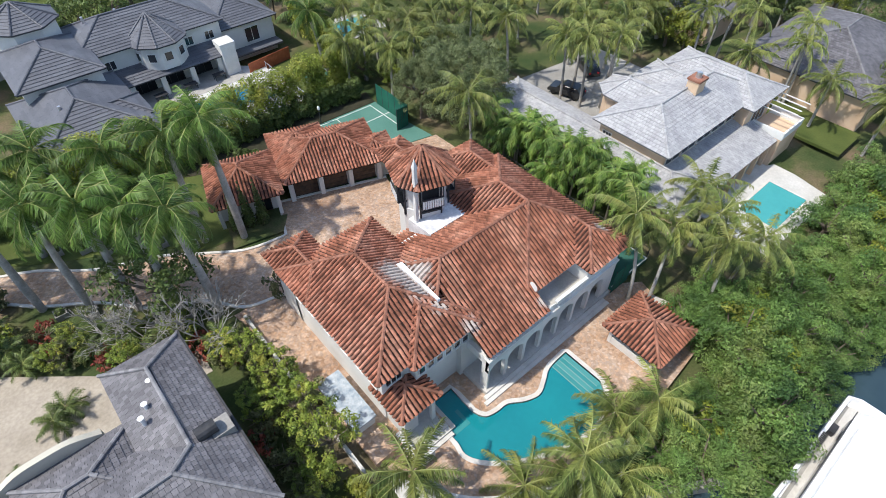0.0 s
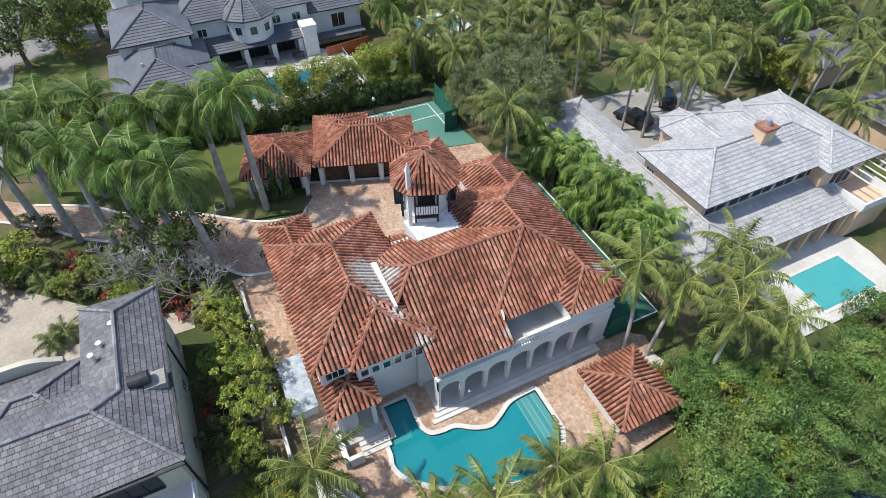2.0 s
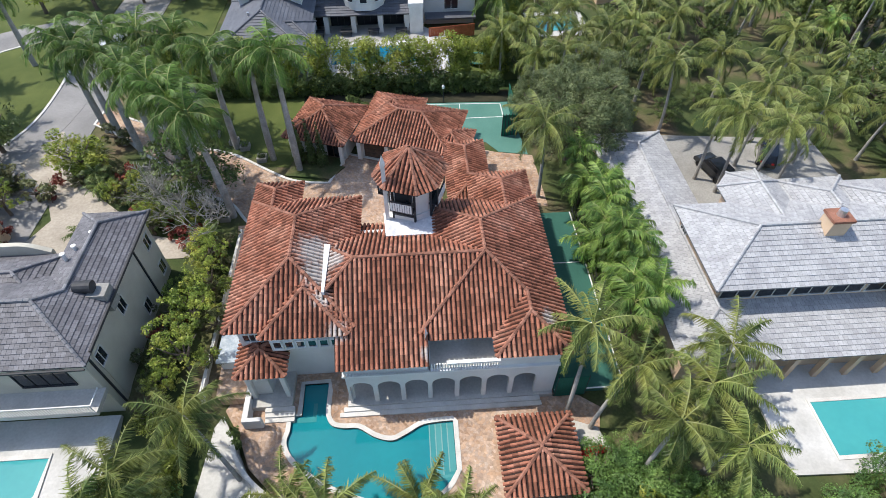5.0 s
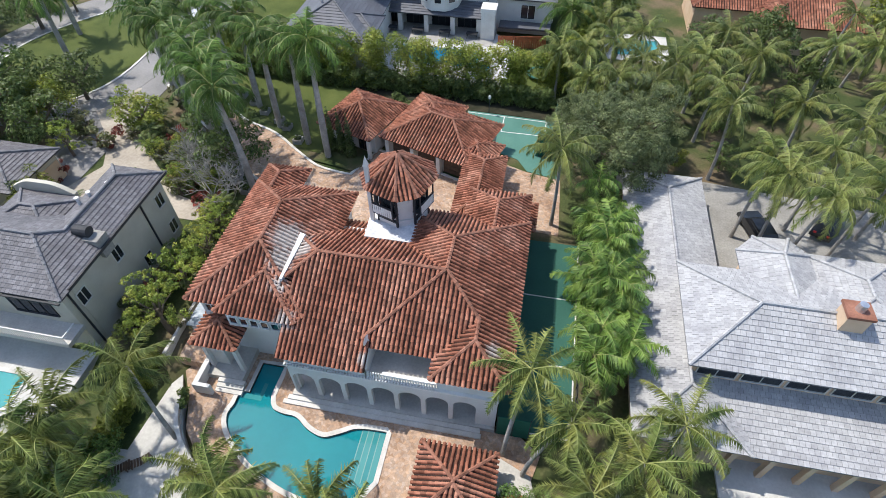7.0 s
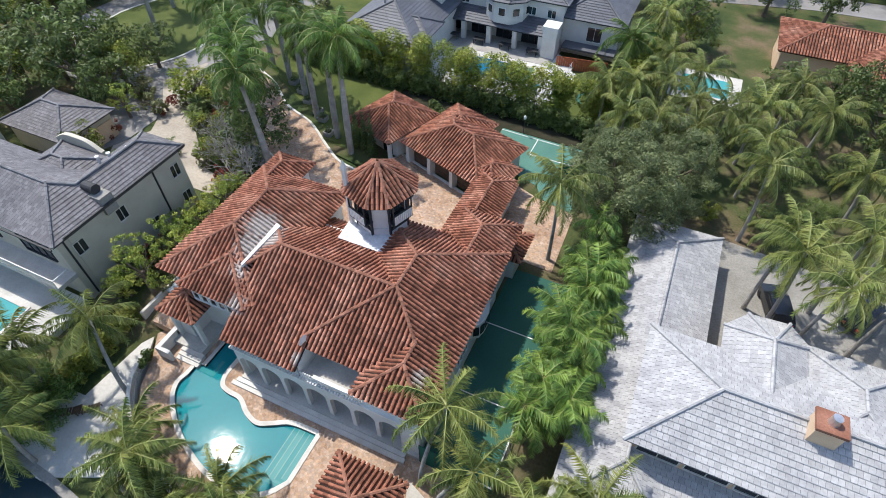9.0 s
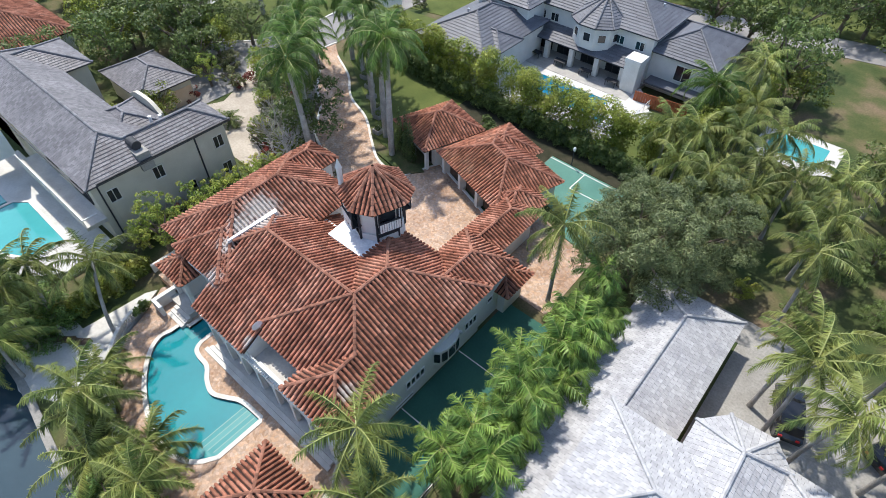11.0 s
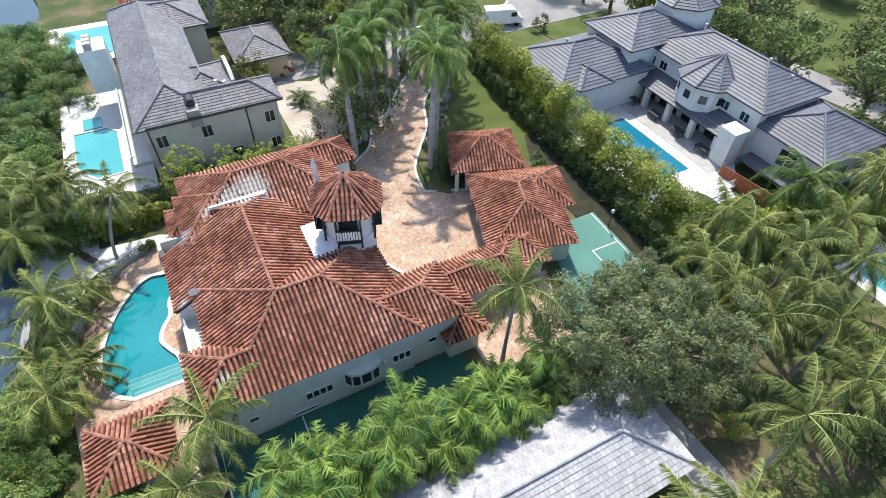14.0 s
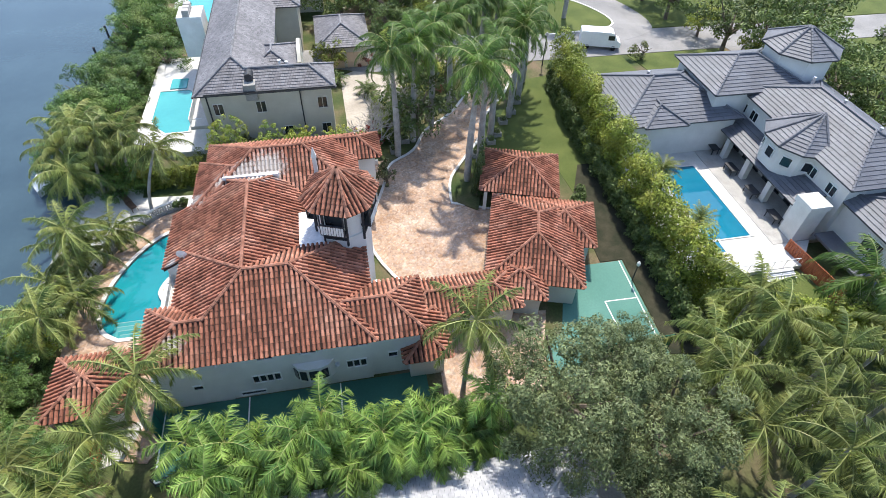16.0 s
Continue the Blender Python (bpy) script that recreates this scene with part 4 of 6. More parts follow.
part("downpipe", Shape().box(-27.3, -27.18, 4.0, 4.12, 0.9, 7.9), M["dark_trim"], left)
part("downpipe", Shape().box(-27.35, -27.23, -5.6, -5.48, 0.9, 7.6), M["dark_trim"], left)
_ch = part("chimney", Shape().box(-28.3, -26.9, -1.5, -0.3, 6.8, 8.6), M["concrete"], left, "grey chimney with a round black cap")
_cc = Shape().tube([(-28.9, -0.9, 9.0), (-27.7, -0.9, 9.0)], [0.45, 0.45], 14)
_q = new("chimney_cap", data("chimney_cap", _cc, M["dark_trim"]))
_q.parent = _ch
for y, z in ((-4.6, 5.2), (-0.2, 5.2), (6.3, 5.2), (6.4, 1.9), (2.2, 1.9)):
    opening(left, "window", -27.31, y, z, 0.95, 1.25, "E", 2, "coping")
opening(left, "window", -30.6, -6.16, 4.9, 3.6, 1.9, "S", 4, "dark_trim")
opening(left, "window", -36.5, -6.16, 5.0, 2.0, 1.6, "S", 2, "dark_trim")
part("balcony", Shape().box(-42, -27.2, -8.0, -6.1, 3.7, 4.1), M["limestone"], left)
rail = part("balcony_rail", Shape().box(-42, -27.2, -7.98, -7.9, 4.95, 5.03).box(-27.28, -27.2, -7.9, -6.6, 4.95, 5.03), M["white_paint"], left)
for k in range(74):
    q = new("baluster", data("baluster", Shape().box(-42 + 0.2 * k, -41.95 + 0.2 * k, -7.96, -7.91, 4.1, 4.95), M["white_paint"]))
    q.parent = rail
_g = Shape()
_cur = [(-39.2 + 6.0 * k / 16, 7.6 + 1.1 * math.sin(math.pi * k / 16) ** 2 + 0.25 * math.sin(3 * math.pi * k / 16)) for k in range(17)]
_n = len(_cur)
_g.solid([(a, y, b) for y in (3.95, 4.35) for a, b in _cur] + [(a, y, 4.0) for y in (3.95, 4.35) for a in (_cur[0][0], _cur[-1][0])],
         [tuple(range(_n)) + (2 * _n + 1, 2 * _n), tuple(range(2 * _n - 1, _n - 1, -1)) + (2 * _n + 2, 2 * _n + 3)] + [(k, _n + k, _n + k + 1, k + 1) for k in range(_n - 1)] + [(0, 2 * _n, 2 * _n + 2, _n), (_n - 1, 2 * _n - 1, 2 * _n + 3, 2 * _n + 1)])
part("gable", _g, M["stucco_cream"], left, "curved cream gable parapet")
part("roof_terrace", Shape().box(-48, -44.5, -10.4, -7.5, 3.5, 8.6), M["white_paint"], left, "white roof terrace with a parapet")
for k in range(3):
    q = tagged(new("air_conditioner", data("air_conditioner", Shape().box(-47.4 + k, -46.6 + k, -9.6, -8.8, 8.6, 9.4), M["grey_wood"])), "grey box-shaped rooftop air conditioner", "air conditioner", "units on the terrace")
lgar = thing("slate_garage", (-48, 9, 0.9), "cream garage with a dark slate hip roof", "garage")
roof_parts([hip(-53.0, -43.2, 5.9, 13.1, 4.2, 0.45)], lgar, "slate")
block(lgar, -53.0, -43.2, 5.9, 13.1, 0.5, 4.1, "stucco_cream")
for k in range(2):
    part("garage_door", Shape().box(-43.78, -43.68, 6.8 + 3 * k, 9.4 + 3 * k, 1.0, 3.2), M["stucco_peach"], lgar)
slab("motor_court", [(-45.2, 29.5), (-43.8, 24.2), (-39.6, 19.6), (-36, 16.6), (-30.4, 11.8), (-26.0, 10.6), (-26.0, 8.6), (-31, 8.7), (-41.4, 8.6), (-42.6, 10.5), (-40.8, 14.5), (-42.8, 18.5), (-48.6, 24.6), (-50.5, 29.5)], 0.6, 1.05, "sandy", "pale limestone motor court with leaf stains", "driveway")
slab("patio_west", [(-50, -15.4), (-30.0, -15.4), (-27.4, -11), (-27.4, -6.6), (-50, -6.6)], -0.4, 0.82, "white_deck", "white stone pool patio", "patio")
lp = thing("swimming_pool", (-37.5, -11.6, 0.8), "pale turquoise rectangular pool in a white patio", "swimming pool", kind="structure")
part("pool_water", Shape().prism([(-32.6, -13.2), (-31.4, -12.2), (-31.4, -9.6), (-39.8, -9.6), (-41, -10.6), (-41, -14.1), (-34.2, -14.1)], 0.2, 0.84), M["pool_light"], lp)
part("coping", ribbon([(-32.6, -13.2), (-31.4, -12.2), (-31.4, -9.6), (-39.8, -9.6), (-41, -10.6), (-41, -14.1), (-34.2, -14.1)], 0.35, 0.7, 0.92), M["coping"], lp)
part("spa", Shape().box(-43.9, -41.5, -13.0, -11.0, 0.2, 0.95), M["pool_light"], lp)
slab("pool_far", [(-70, -14), (-61, -14), (-61, -8), (-70, -8)], 0.3, 0.95, "pool_light", "pale turquoise pool beyond the slate house", "swimming pool")
slab("patio_far", [(-72, -16), (-59, -16), (-59, -6), (-72, -6)], 0.2, 0.9, "white_deck", "white stone patio", "patio")
far = thing("tiled_house", (-68, 0, 0.9), "white house with an orange tile roof", "house")
roof_parts([hip(-80, -62, -5, 8, 6.0, 0.45)], far)
block(far, -80, -62, -5, 8, 0, 6.0, "stucco")

white = thing("white_roof_house", (27, 1, 0.9), "peach house with white-painted flat tile roofs", "house")
WK = 0.42
roof_parts([hip(17.0, 36, -2.9, 6.3, 7.0, WK), hip(26.6, 33.2, 1.0, 9.2, 6.75, WK), hip(30.9, 38.4, -4.2, 8.4, 6.95, WK), hip(13.9, 21.4, -7.0, 20.8, 3.85, 0.4)], white, "white")
_te = [(21.7, 3.6, 6.9), (21.7, 8.5, 6.9), (23.2, 10.2, 6.9), (25.9, 10.4, 6.9), (27.3, 8.8, 6.9), (27.3, 3.6, 6.9)]
_ta, _tb = (24.5, 7.4, 8.25), (24.5, 3.0, 8.25)
roof_parts([([[_te[0], _te[1], _ta, _tb], [_te[1], _te[2], _ta], [_te[2], _te[3], _ta], [_te[3], _te[4], _ta], [_te[4], _te[5], _tb, _ta]], [(_te[1], _ta), (_te[2], _ta), (_te[3], _ta), (_te[4], _ta), (_ta, _tb)])], white, "white")
part("wall", Shape().prism([(22.3, 3), (22.3, 8.2), (23.5, 9.6), (25.6, 9.8), (26.7, 8.5), (26.7, 3)], 0, 6.85), M["stucco_peach"], white)
_low = ([[(21.7, -6.9, 3.5), (33.6, -6.9, 3.5), (33.6, -2.2, 4.85), (17.5, -2.2, 4.85)]], [((21.7, -6.9, 3.5), (17.5, -2.2, 4.85))])
roof_parts([_low], white, "white")
block(white, 17.0, 36, -2.9, 6.3, 0, 6.9, "stucco_peach", 0.7)
block(white, 26.6, 33.2, 1.0, 9.2, 0, 6.7, "stucco_peach", 0.7)
block(white, 30.9, 38.4, -4.2, 8.4, 0, 6.9, "stucco_peach", 0.7)
block(white, 13.9, 21.4, -7.0, 20.8, 0, 3.8, "stucco_peach", 0.6)
part("wall", Shape().box(19, 33.4, -5.6, -2.2, 0, 3.8), M["stucco_peach"], white)
for k in range(6):
    part("column", Shape().box(20.6 + 2.5 * k, 21.0 + 2.5 * k, -6.7, -6.3, 0, 3.42), M["stucco_peach"], white)
for x in (19.3, 22.2, 25.1, 28.0, 30.9):
    opening(white, "window", x, -2.23, 5.2, 2.5, 1.3, "S", 2, "coping")
for y in (4.6,):
    opening(white, "window", 17.68, y, 4.6, 1.0, 1.3, "W", 3, "coping")
_wc = part("chimney", Shape().box(26.3, 27.8, 0.6, 1.9, 6, 10.0), M["stucco_peach"], white, "peach chimney with a brick top")
for nm, s, mt in (("chimney_top", Shape().box(26.2, 27.9, 0.5, 2.0, 9.9, 10.12), "ridge_tile"), ("chimney_pot", Shape().tube([(27.05, 1.25, 10.1), (27.05, 1.25, 10.7)], [0.32, 0.28], 10), "metal")):
    q = new(nm, data(nm, s, M[mt]))
    q.parent = _wc
part("balcony", Shape().box(33.7, 38.4, -7.2, -3.6, 0.1, 3.6), M["stucco_peach"], white)
part("balcony_parapet", Shape().box(33.7, 38.4, -7.3, -7.1, 3.6, 4.5).box(38.2, 38.4, -7.1, -3.6, 3.6, 4.5).box(33.7, 33.9, -7.1, -3.6, 3.6, 4.5), M["white_paint"], white, "white rendered balcony parapet")
for _k in range(5):
    part("pergola_bar", Shape().box(34.0 + 1.05 * _k, 34.1 + 1.05 * _k, -7.2, -3.6, 6.2, 6.3), M["white_paint"], white)
opening(white, "window", 34.6, -3.53, 4.0, 3.0, 1.8, "S", 3, "coping")
slab("patio_east", [(20.5, -14.0), (33.6, -14.4), (34.6, -10), (34.6, -5), (20.5, -5)], -0.2, 0.12, "white_deck", "white stone pool patio", "patio")
wp = thing("swimming_pool", (27.7, -10.8, 0), "bright turquoise rectangular pool in a white patio", "swimming pool", kind="structure")
part("pool_water", Shape().box(24.4, 31.2, -12.9, -8.8, -0.6, 0.14), M["pool_light"], wp)
part("coping", ribbon([(31.2, -12.9), (31.2, -8.8), (24.4, -8.8), (24.4, -12.9)], 0.35, 0.0, 0.2), M["coping"], wp)
slab("driveway_east", [(21.8, 10), (24, 10.2), (32.5, 9.8), (40, 12), (40, 22), (22, 24), (14, 23.5), (14, 21.2), (21.8, 21.2)], 0.6, 1.04, "concrete", "stained concrete drive under palms", "driveway")


north = thing("grey_roof_house", (-14, 55, 1), "large white two-storey house with grey tile hip roofs", "house")
NK = 0.45
TW = (-23.0, 60.0)
_tr = [(TW[0] + 4.3 * math.cos(radians(22.5 + 45 * k)), TW[1] + 4.3 * math.sin(radians(22.5 + 45 * k)), 10.9) for k in range(8)]
_tp = (TW[0], TW[1], 13.0)
_bay = [(-10.7 + 3.8 * math.cos(radians(180 + 36 * k)), 53.2 + 3.8 * math.sin(radians(180 + 36 * k)), 7.7) for k in range(6)]
_bp = (-10.7, 54.2, 10.2)
roof_parts([hip(-20.5, -2.2, 51.9, 62.4, 7.75, NK), hip(-27.4, -18.2, 47.6, 59, 8.3, NK), hip(-28.7, -17.2, 37.0, 51.5, 5.85, NK), hip(-4, 5.5, 52.5, 63.5, 6.0, NK), hip(-22.8, -16.7, 39.6, 44.6, 5.9, 0.5),
            ([[_tr[k], _tr[(k + 1) % 8], _tp] for k in range(8)], [(_tr[k], _tp) for k in range(8)]),
            ([[_bay[k], _bay[k + 1], _bp] for k in range(5)], [(_bay[k], _bp) for k in range(6)]),
            ([[(-18.6, 49.7, 4.2), (-4.4, 49.7, 4.2), (-4.4, 52.6, 5.4), (-18.6, 52.6, 5.4)]], [])], north, "grey")
block(north, -20.5, -2.2, 51.9, 62.4, 0, 7.65, "stucco")
block(north, -27.4, -18.2, 47.6, 59, 0, 8.2, "stucco")
block(north, -28.7, -17.2, 37.0, 51.5, 0, 5.75, "stucco")
block(north, -4, 5.5, 52.5, 63.5, 0, 5.9, "stucco")
part("tower_wall", Shape().prism([(TW[0] + (x - TW[0]) * 0.88, TW[1] + (y - TW[1]) * 0.88) for x, y, z in _tr], 1, 10.9), M["stucco"], north)
part("bay_wall", Shape().prism([(-10.7 + (x + 10.7) * 0.86, 53.2 + (y - 53.2) * 0.86) for x, y, z in _bay] + [(-7.8, 54.5), (-13.6, 54.5)], 4.6, 7.7), M["stucco"], north)
for x in (-20.0, -16.2, -12.4, -8.6, -4.9):
    part("column", Shape().box(x - 0.32, x + 0.32, 49.9, 50.5, 1.4, 4.22), M["stucco"], north)
for k in range(4):
    opening(north, "door", -18.2 + 3.8 * k, 52.42, 1.6, 2.8, 2.2, "S", 3, "dark_trim")
for x in (-19, -17, -7.2, -4.4):
    opening(north, "window", x, 52.42, 5.6, 1.1, 1.0, "S", 2)
for k in range(5):
    a, b = Vector(_bay[k]), Vector(_bay[k + 1])
    c = (a + b) / 2
    c = Vector((-10.7, 53.2, 0)) + (Vector((c.x, c.y, 0)) - Vector((-10.7, 53.2, 0))) * 0.87
    opening(north, "window", c.x, c.y, 5.7, 0.9, 1.0, math.degrees(math.atan2((b - a).y, (b - a).x)), 1)
for y in (54.5, 57.5, 60.5):
    opening(north, "window", 5.06, y, 2.6, 1.5, 1.7, "E", 2)
opening(north, "window", 1.6, 53.03, 3.2, 1.9, 1.9, "S", 2)
part("balcony", Shape().box(-2.2, 5.0, 51.0, 53.0, 2.5, 2.75), M["grey_tile"], north, "grey balcony floor with a railing")
part("chimney", Shape().box(-4.5, -2.6, 49.3, 51.3, 1.0, 5.2).box(-4.6, -2.5, 49.2, 51.4, 5.2, 5.8), M["white_paint"], north, "broad white outdoor chimney")
for k, (x, y, z) in enumerate(((-17, 57.6, 10.0), (-13, 58.4, 9.6), (-8, 58.4, 9.6), (-5, 58.6, 9.0), (-24.6, 43, 7.8))):
    part("vent_pipe", Shape().tube([(x, y, z - 0.4), (x, y, z + 0.35)], [0.16, 0.16], 8), M["metal"], north)
slab("patio_north", [(-18.5, 37.6), (0.4, 37.6), (0.4, 48.6), (-4.0, 52.8), (-20, 52.8), (-20, 45)], 0.5, 1.46, "white_deck", "white stone pool terrace", "terrace")
slab("deck_north", [(-19.8, 47.4), (-2.5, 47.4), (-2.5, 52.8), (-19.8, 52.8)], 0.6, 1.5, "grey_wood", "grey boarded lanai floor", "deck")
np_ = thing("swimming_pool", (-9.5, 43.5, 1.4), "deep blue rectangular pool with a small spa", "swimming pool", kind="structure")
part("pool_water", Shape().box(-15.2, -4.0, 41.4, 45.9, 0.9, 1.48), M["pool_blue"], np_)
part("coping", ribbon([(-4, 41.4), (-4, 45.9), (-15.2, 45.9), (-15.2, 41.4)], 0.4, 1.3, 1.53), M["coping"], np_)
part("spa", Shape().box(-3.9, -1.9, 40.2, 42.4, 1.2, 1.72), M["coping"], np_)
part("spa_water", Shape().box(-3.6, -2.2, 40.5, 42.1, 1.5, 1.74), M["pool_blue"], np_)
fence = thing("wooden_fence", (1, 50, 1), "reddish-brown wooden fence beside the terrace", "fence")
for k in range(22):
    part("board", Shape().box(-1.9 + 0.3 * k, -1.63 + 0.3 * k, 48.2 + 0.04 * k, 48.27 + 0.04 * k, 1, 2.75), M["red_wood"], fence)
rail = thing("glass_railing", (0.4, 43, 1.4), "thin metal railing with glass along the terrace edge", "railing")
for k in range(9):
    part("post", Shape().box(0.28, 0.34, 37.8 + 1.25 * k, 37.86 + 1.25 * k, 1.4, 2.4), M["metal"], rail)
part("top_rail", Shape().box(0.27, 0.35, 37.8, 48, 2.38, 2.44), M["metal"], rail)
for k in range(5):
    alone("step", Shape().box(0.4 + 0.34 * k, 0.74 + 0.34 * k, 44.5, 47.5, 0.6, 1.4 - 0.16 * k), M["white_paint"], "white terrace step down to the lawn", "stair")
slab("lawn_pool", [(0.6, 36.8), (9, 37), (9, 50), (0.6, 48)], 0.6, 1.03, "lawn", "small lawn below the pool terrace", "lawn")

red = thing("red_roof_house", (42, 60, 1), "pink house with a faded red tile roof behind trees", "house")
roof_parts([hip(24, 42, 57, 67, 5.0, 0.4), hip(32, 46, 53, 64, 5.0, 0.4)], red)
block(red, 24, 42, 57, 67, 0, 5, "stucco_peach")
block(red, 32, 46, 53, 64, 0, 5, "stucco_peach")
for nm, cx, cy, w, d in (("grey_house", 56, 16, 9, 8), ("grey_house", 58, -3, 22, 17)):
    h = thing(nm, (cx, cy, 1), "peach house with a brown-grey tile roof behind palms", "house")
    roof_parts([hip(cx - w / 2, cx + w / 2, cy - d / 2, cy + d / 2, 4.6, 0.42)], h, "slate")
    block(h, cx - w / 2, cx + w / 2, cy - d / 2, cy + d / 2, 0, 4.5, "stucco_peach")
slab("pool_beyond", [(14, 49.5), (20, 49.5), (20, 54), (14, 54)], 0.5, 1.06, "pool_light", "turquoise pool seen between trees", "swimming pool")
slab("patio_beyond", [(12.8, 48), (21.4, 48), (21.4, 55.5), (12.8, 55.5)], 0.4, 1.03, "white_deck", "white pool patio between trees", "patio")
slab("lawn_east", [(40.5, -12), (46.5, -12), (46.5, 0), (40.5, 0)], 0.7, 1.02, "lawn", "lawn between palms", "lawn")


# ---- plants ----
def frond(s, base, az, rise, length, droop, rng, pairs=24, leaf=0.62, hang=0.55, width=0.03, rib=0.05):
    """One feather leaf: a bending rib, then narrow leaflets that hang from both its sides. Gives the number of rib faces."""
    out = Vector((math.cos(az), math.sin(az), 0))
    side = Vector((-out.y, out.x, 0))
    up = Vector((0, 0, 1))
    p, pts = Vector(base), []
    a = rise
    n = 8
    twist = rng.uniform(-0.25, 0.25)
    for k in range(n + 1):
        pts.append(p.copy())
        p = p + (out * math.cos(a) + up * math.sin(a) + side * twist * k / n) * (length / n)
        a -= droop / n * (0.4 + 1.2 * k / n)
    first = len(s.f)
    s.tube(pts, [rib * (1 - 0.8 * k / n) for k in range(n + 1)], 3)
    ribs = (first, len(s.f))
    for i in range(pairs):
        t = 0.12 + 0.88 * (i + rng.random() * 0.6) / pairs
        k = min(int(t * n), n - 1)
        q = pts[k].lerp(pts[k + 1], t * n - k)
        along = (pts[k + 1] - pts[k]).normalized()
        size = leaf * (0.45 + 0.85 * math.sin(math.pi * min(1, 0.18 + t * 0.8)) ** 0.9) * rng.uniform(0.8, 1.1)
        for sgn in (-1, 1):
            d = (side * sgn * 0.75 + along * rng.uniform(0.45, 0.75) - up * hang * rng.uniform(0.2, 1.5)).normalized()
            w = along * width
            s.face(q - w, q + w * 1.4, q + d * size)
    return ribs


def palm_mesh(name, mats, seed, count, length, low, high, droop, dead=0, **kw):
    """A crown of fronds as one mesh: leaflets in the first material, ribs in the second."""
    rng = random.Random(seed)
    s = Shape()
    ribs = []
    for k in range(count):
        t = (k + 0.5) / count
        rise = high + (low - high) * t ** 0.8
        ribs.append(frond(s, (0, 0, 0), k * 2.39996 + rng.uniform(-0.3, 0.3), rise + rng.uniform(-0.12, 0.12), length * rng.uniform(0.85, 1.08) * (0.75 if t < 0.12 else 1), droop * rng.uniform(0.75, 1.25), rng, **kw))
    me = data(name, s, M[mats[0]])
    me.materials.append(M[mats[1]])
    for a, b in ribs:
        for i in range(a, b):
            me.polygons[i].material_index = 1
    return me


STANDING = []


def palm(x, y, height, kind, variant, lean=(0, 0), label="", group=""):
    z = level(x, y)
    STANDING.append((x + lean[0], y + lean[1]))
    meshes, bark = PALMS[kind + "_far" if kind == "coco" and (y > 48 or x > 44) else kind]
    cat = {"royal": "royal_palm", "coco": "coconut_palm", "areca": "areca_palm", "cab": "palm", "date": "palm"}[kind]
    t = thing(cat, (x, y, z), label or {"royal": "tall royal palm with a smooth grey trunk and feathery crown", "coco": "slender coconut palm with drooping yellow-green fronds", "areca": "bushy palm with bright green arching fronds", "cab": "low garden palm with arching green fronds", "date": "short feathery palm"}[kind], "palm tree", group)
    top = Vector((x + lean[0], y + lean[1], z + height))
    base = Vector((x, y, z - 0.3))
    path = [base.lerp(top, k / 6) - Vector((lean[0], lean[1], 0)) * 0.28 * math.sin(math.pi * k / 6) for k in range(7)]
    r = {"royal": (0.34, 0.36, 0.36, 0.33, 0.28, 0.24, 0.22), "coco": (0.24, 0.18, 0.16, 0.15, 0.14, 0.13, 0.12), "areca": (0.12,) * 7, "cab": (0.16,) * 7, "date": (0.28,) * 7}[kind]
    part("trunk", Shape().tube(path, r, 8), M[bark], t, smooth=True)
    if kind == "royal":
        part("crownshaft", Shape().tube([top - Vector((0, 0, 0.1)), top + Vector((0, 0, 0.7)), top + Vector((0, 0, 1.6))], [0.24, 0.21, 0.1], 8), M["crownshaft"], t, "smooth green crownshaft")
        top = top + Vector((0, 0, 1.3))
    c = new("crown", meshes[variant % len(meshes)])
    c.parent = t
    c.matrix_parent_inverse = t.matrix_basis.inverted()
    c.matrix_basis = Matrix.Translation(top) @ pose(0, 0, 0, 0, 0, variant * 77 % 360) @ Matrix.Scale(0.92 + 0.16 * ((variant * 37) % 10) / 10, 4)
    return t


PALMS = {
    "royal": ([palm_mesh("crown", ("royal_leaf", "palm_rib"), i, 22, 4.7, -0.7, 1.25, 2.1, pairs=58, leaf=0.85, hang=0.8, width=0.04, rib=0.055) for i in (1, 2, 3)], "bark"),
    "coco": ([palm_mesh("crown", ("coco_leaf", "palm_rib"), i, 20, 4.2, -0.75, 1.3, 2.0, pairs=58, leaf=0.68, hang=1.15, width=0.036, rib=0.045) for i in (11, 12, 13, 14)], "bark"),
    "coco_far": ([palm_mesh("crown", ("coco_leaf", "palm_rib"), i, 15, 4.1, -0.7, 1.3, 2.0, pairs=24, leaf=0.66, hang=1.1, width=0.055, rib=0.06) for i in (15, 16)], "bark"),
    "areca": ([palm_mesh("crown", ("areca_leaf", "palm_rib"), i, 15, 2.9, -0.45, 1.35, 2.1, pairs=30, leaf=0.72, hang=0.85, width=0.048, rib=0.03) for i in (21, 22, 23)], "brown_bark"),
    "date": ([palm_mesh("crown", ("coco_leaf", "palm_rib"), 41, 34, 2.2, -0.5, 1.35, 1.1, pairs=26, leaf=0.36, hang=0.3, width=0.024, rib=0.03)], "brown_bark"),
    "cab": ([palm_mesh("crown", ("dark_leaf", "palm_rib"), i, 18, 1.8, -0.3, 1.2, 1.4, pairs=22, leaf=0.42, hang=0.4, width=0.03, rib=0.025) for i in (31, 32)], "brown_bark"),
}


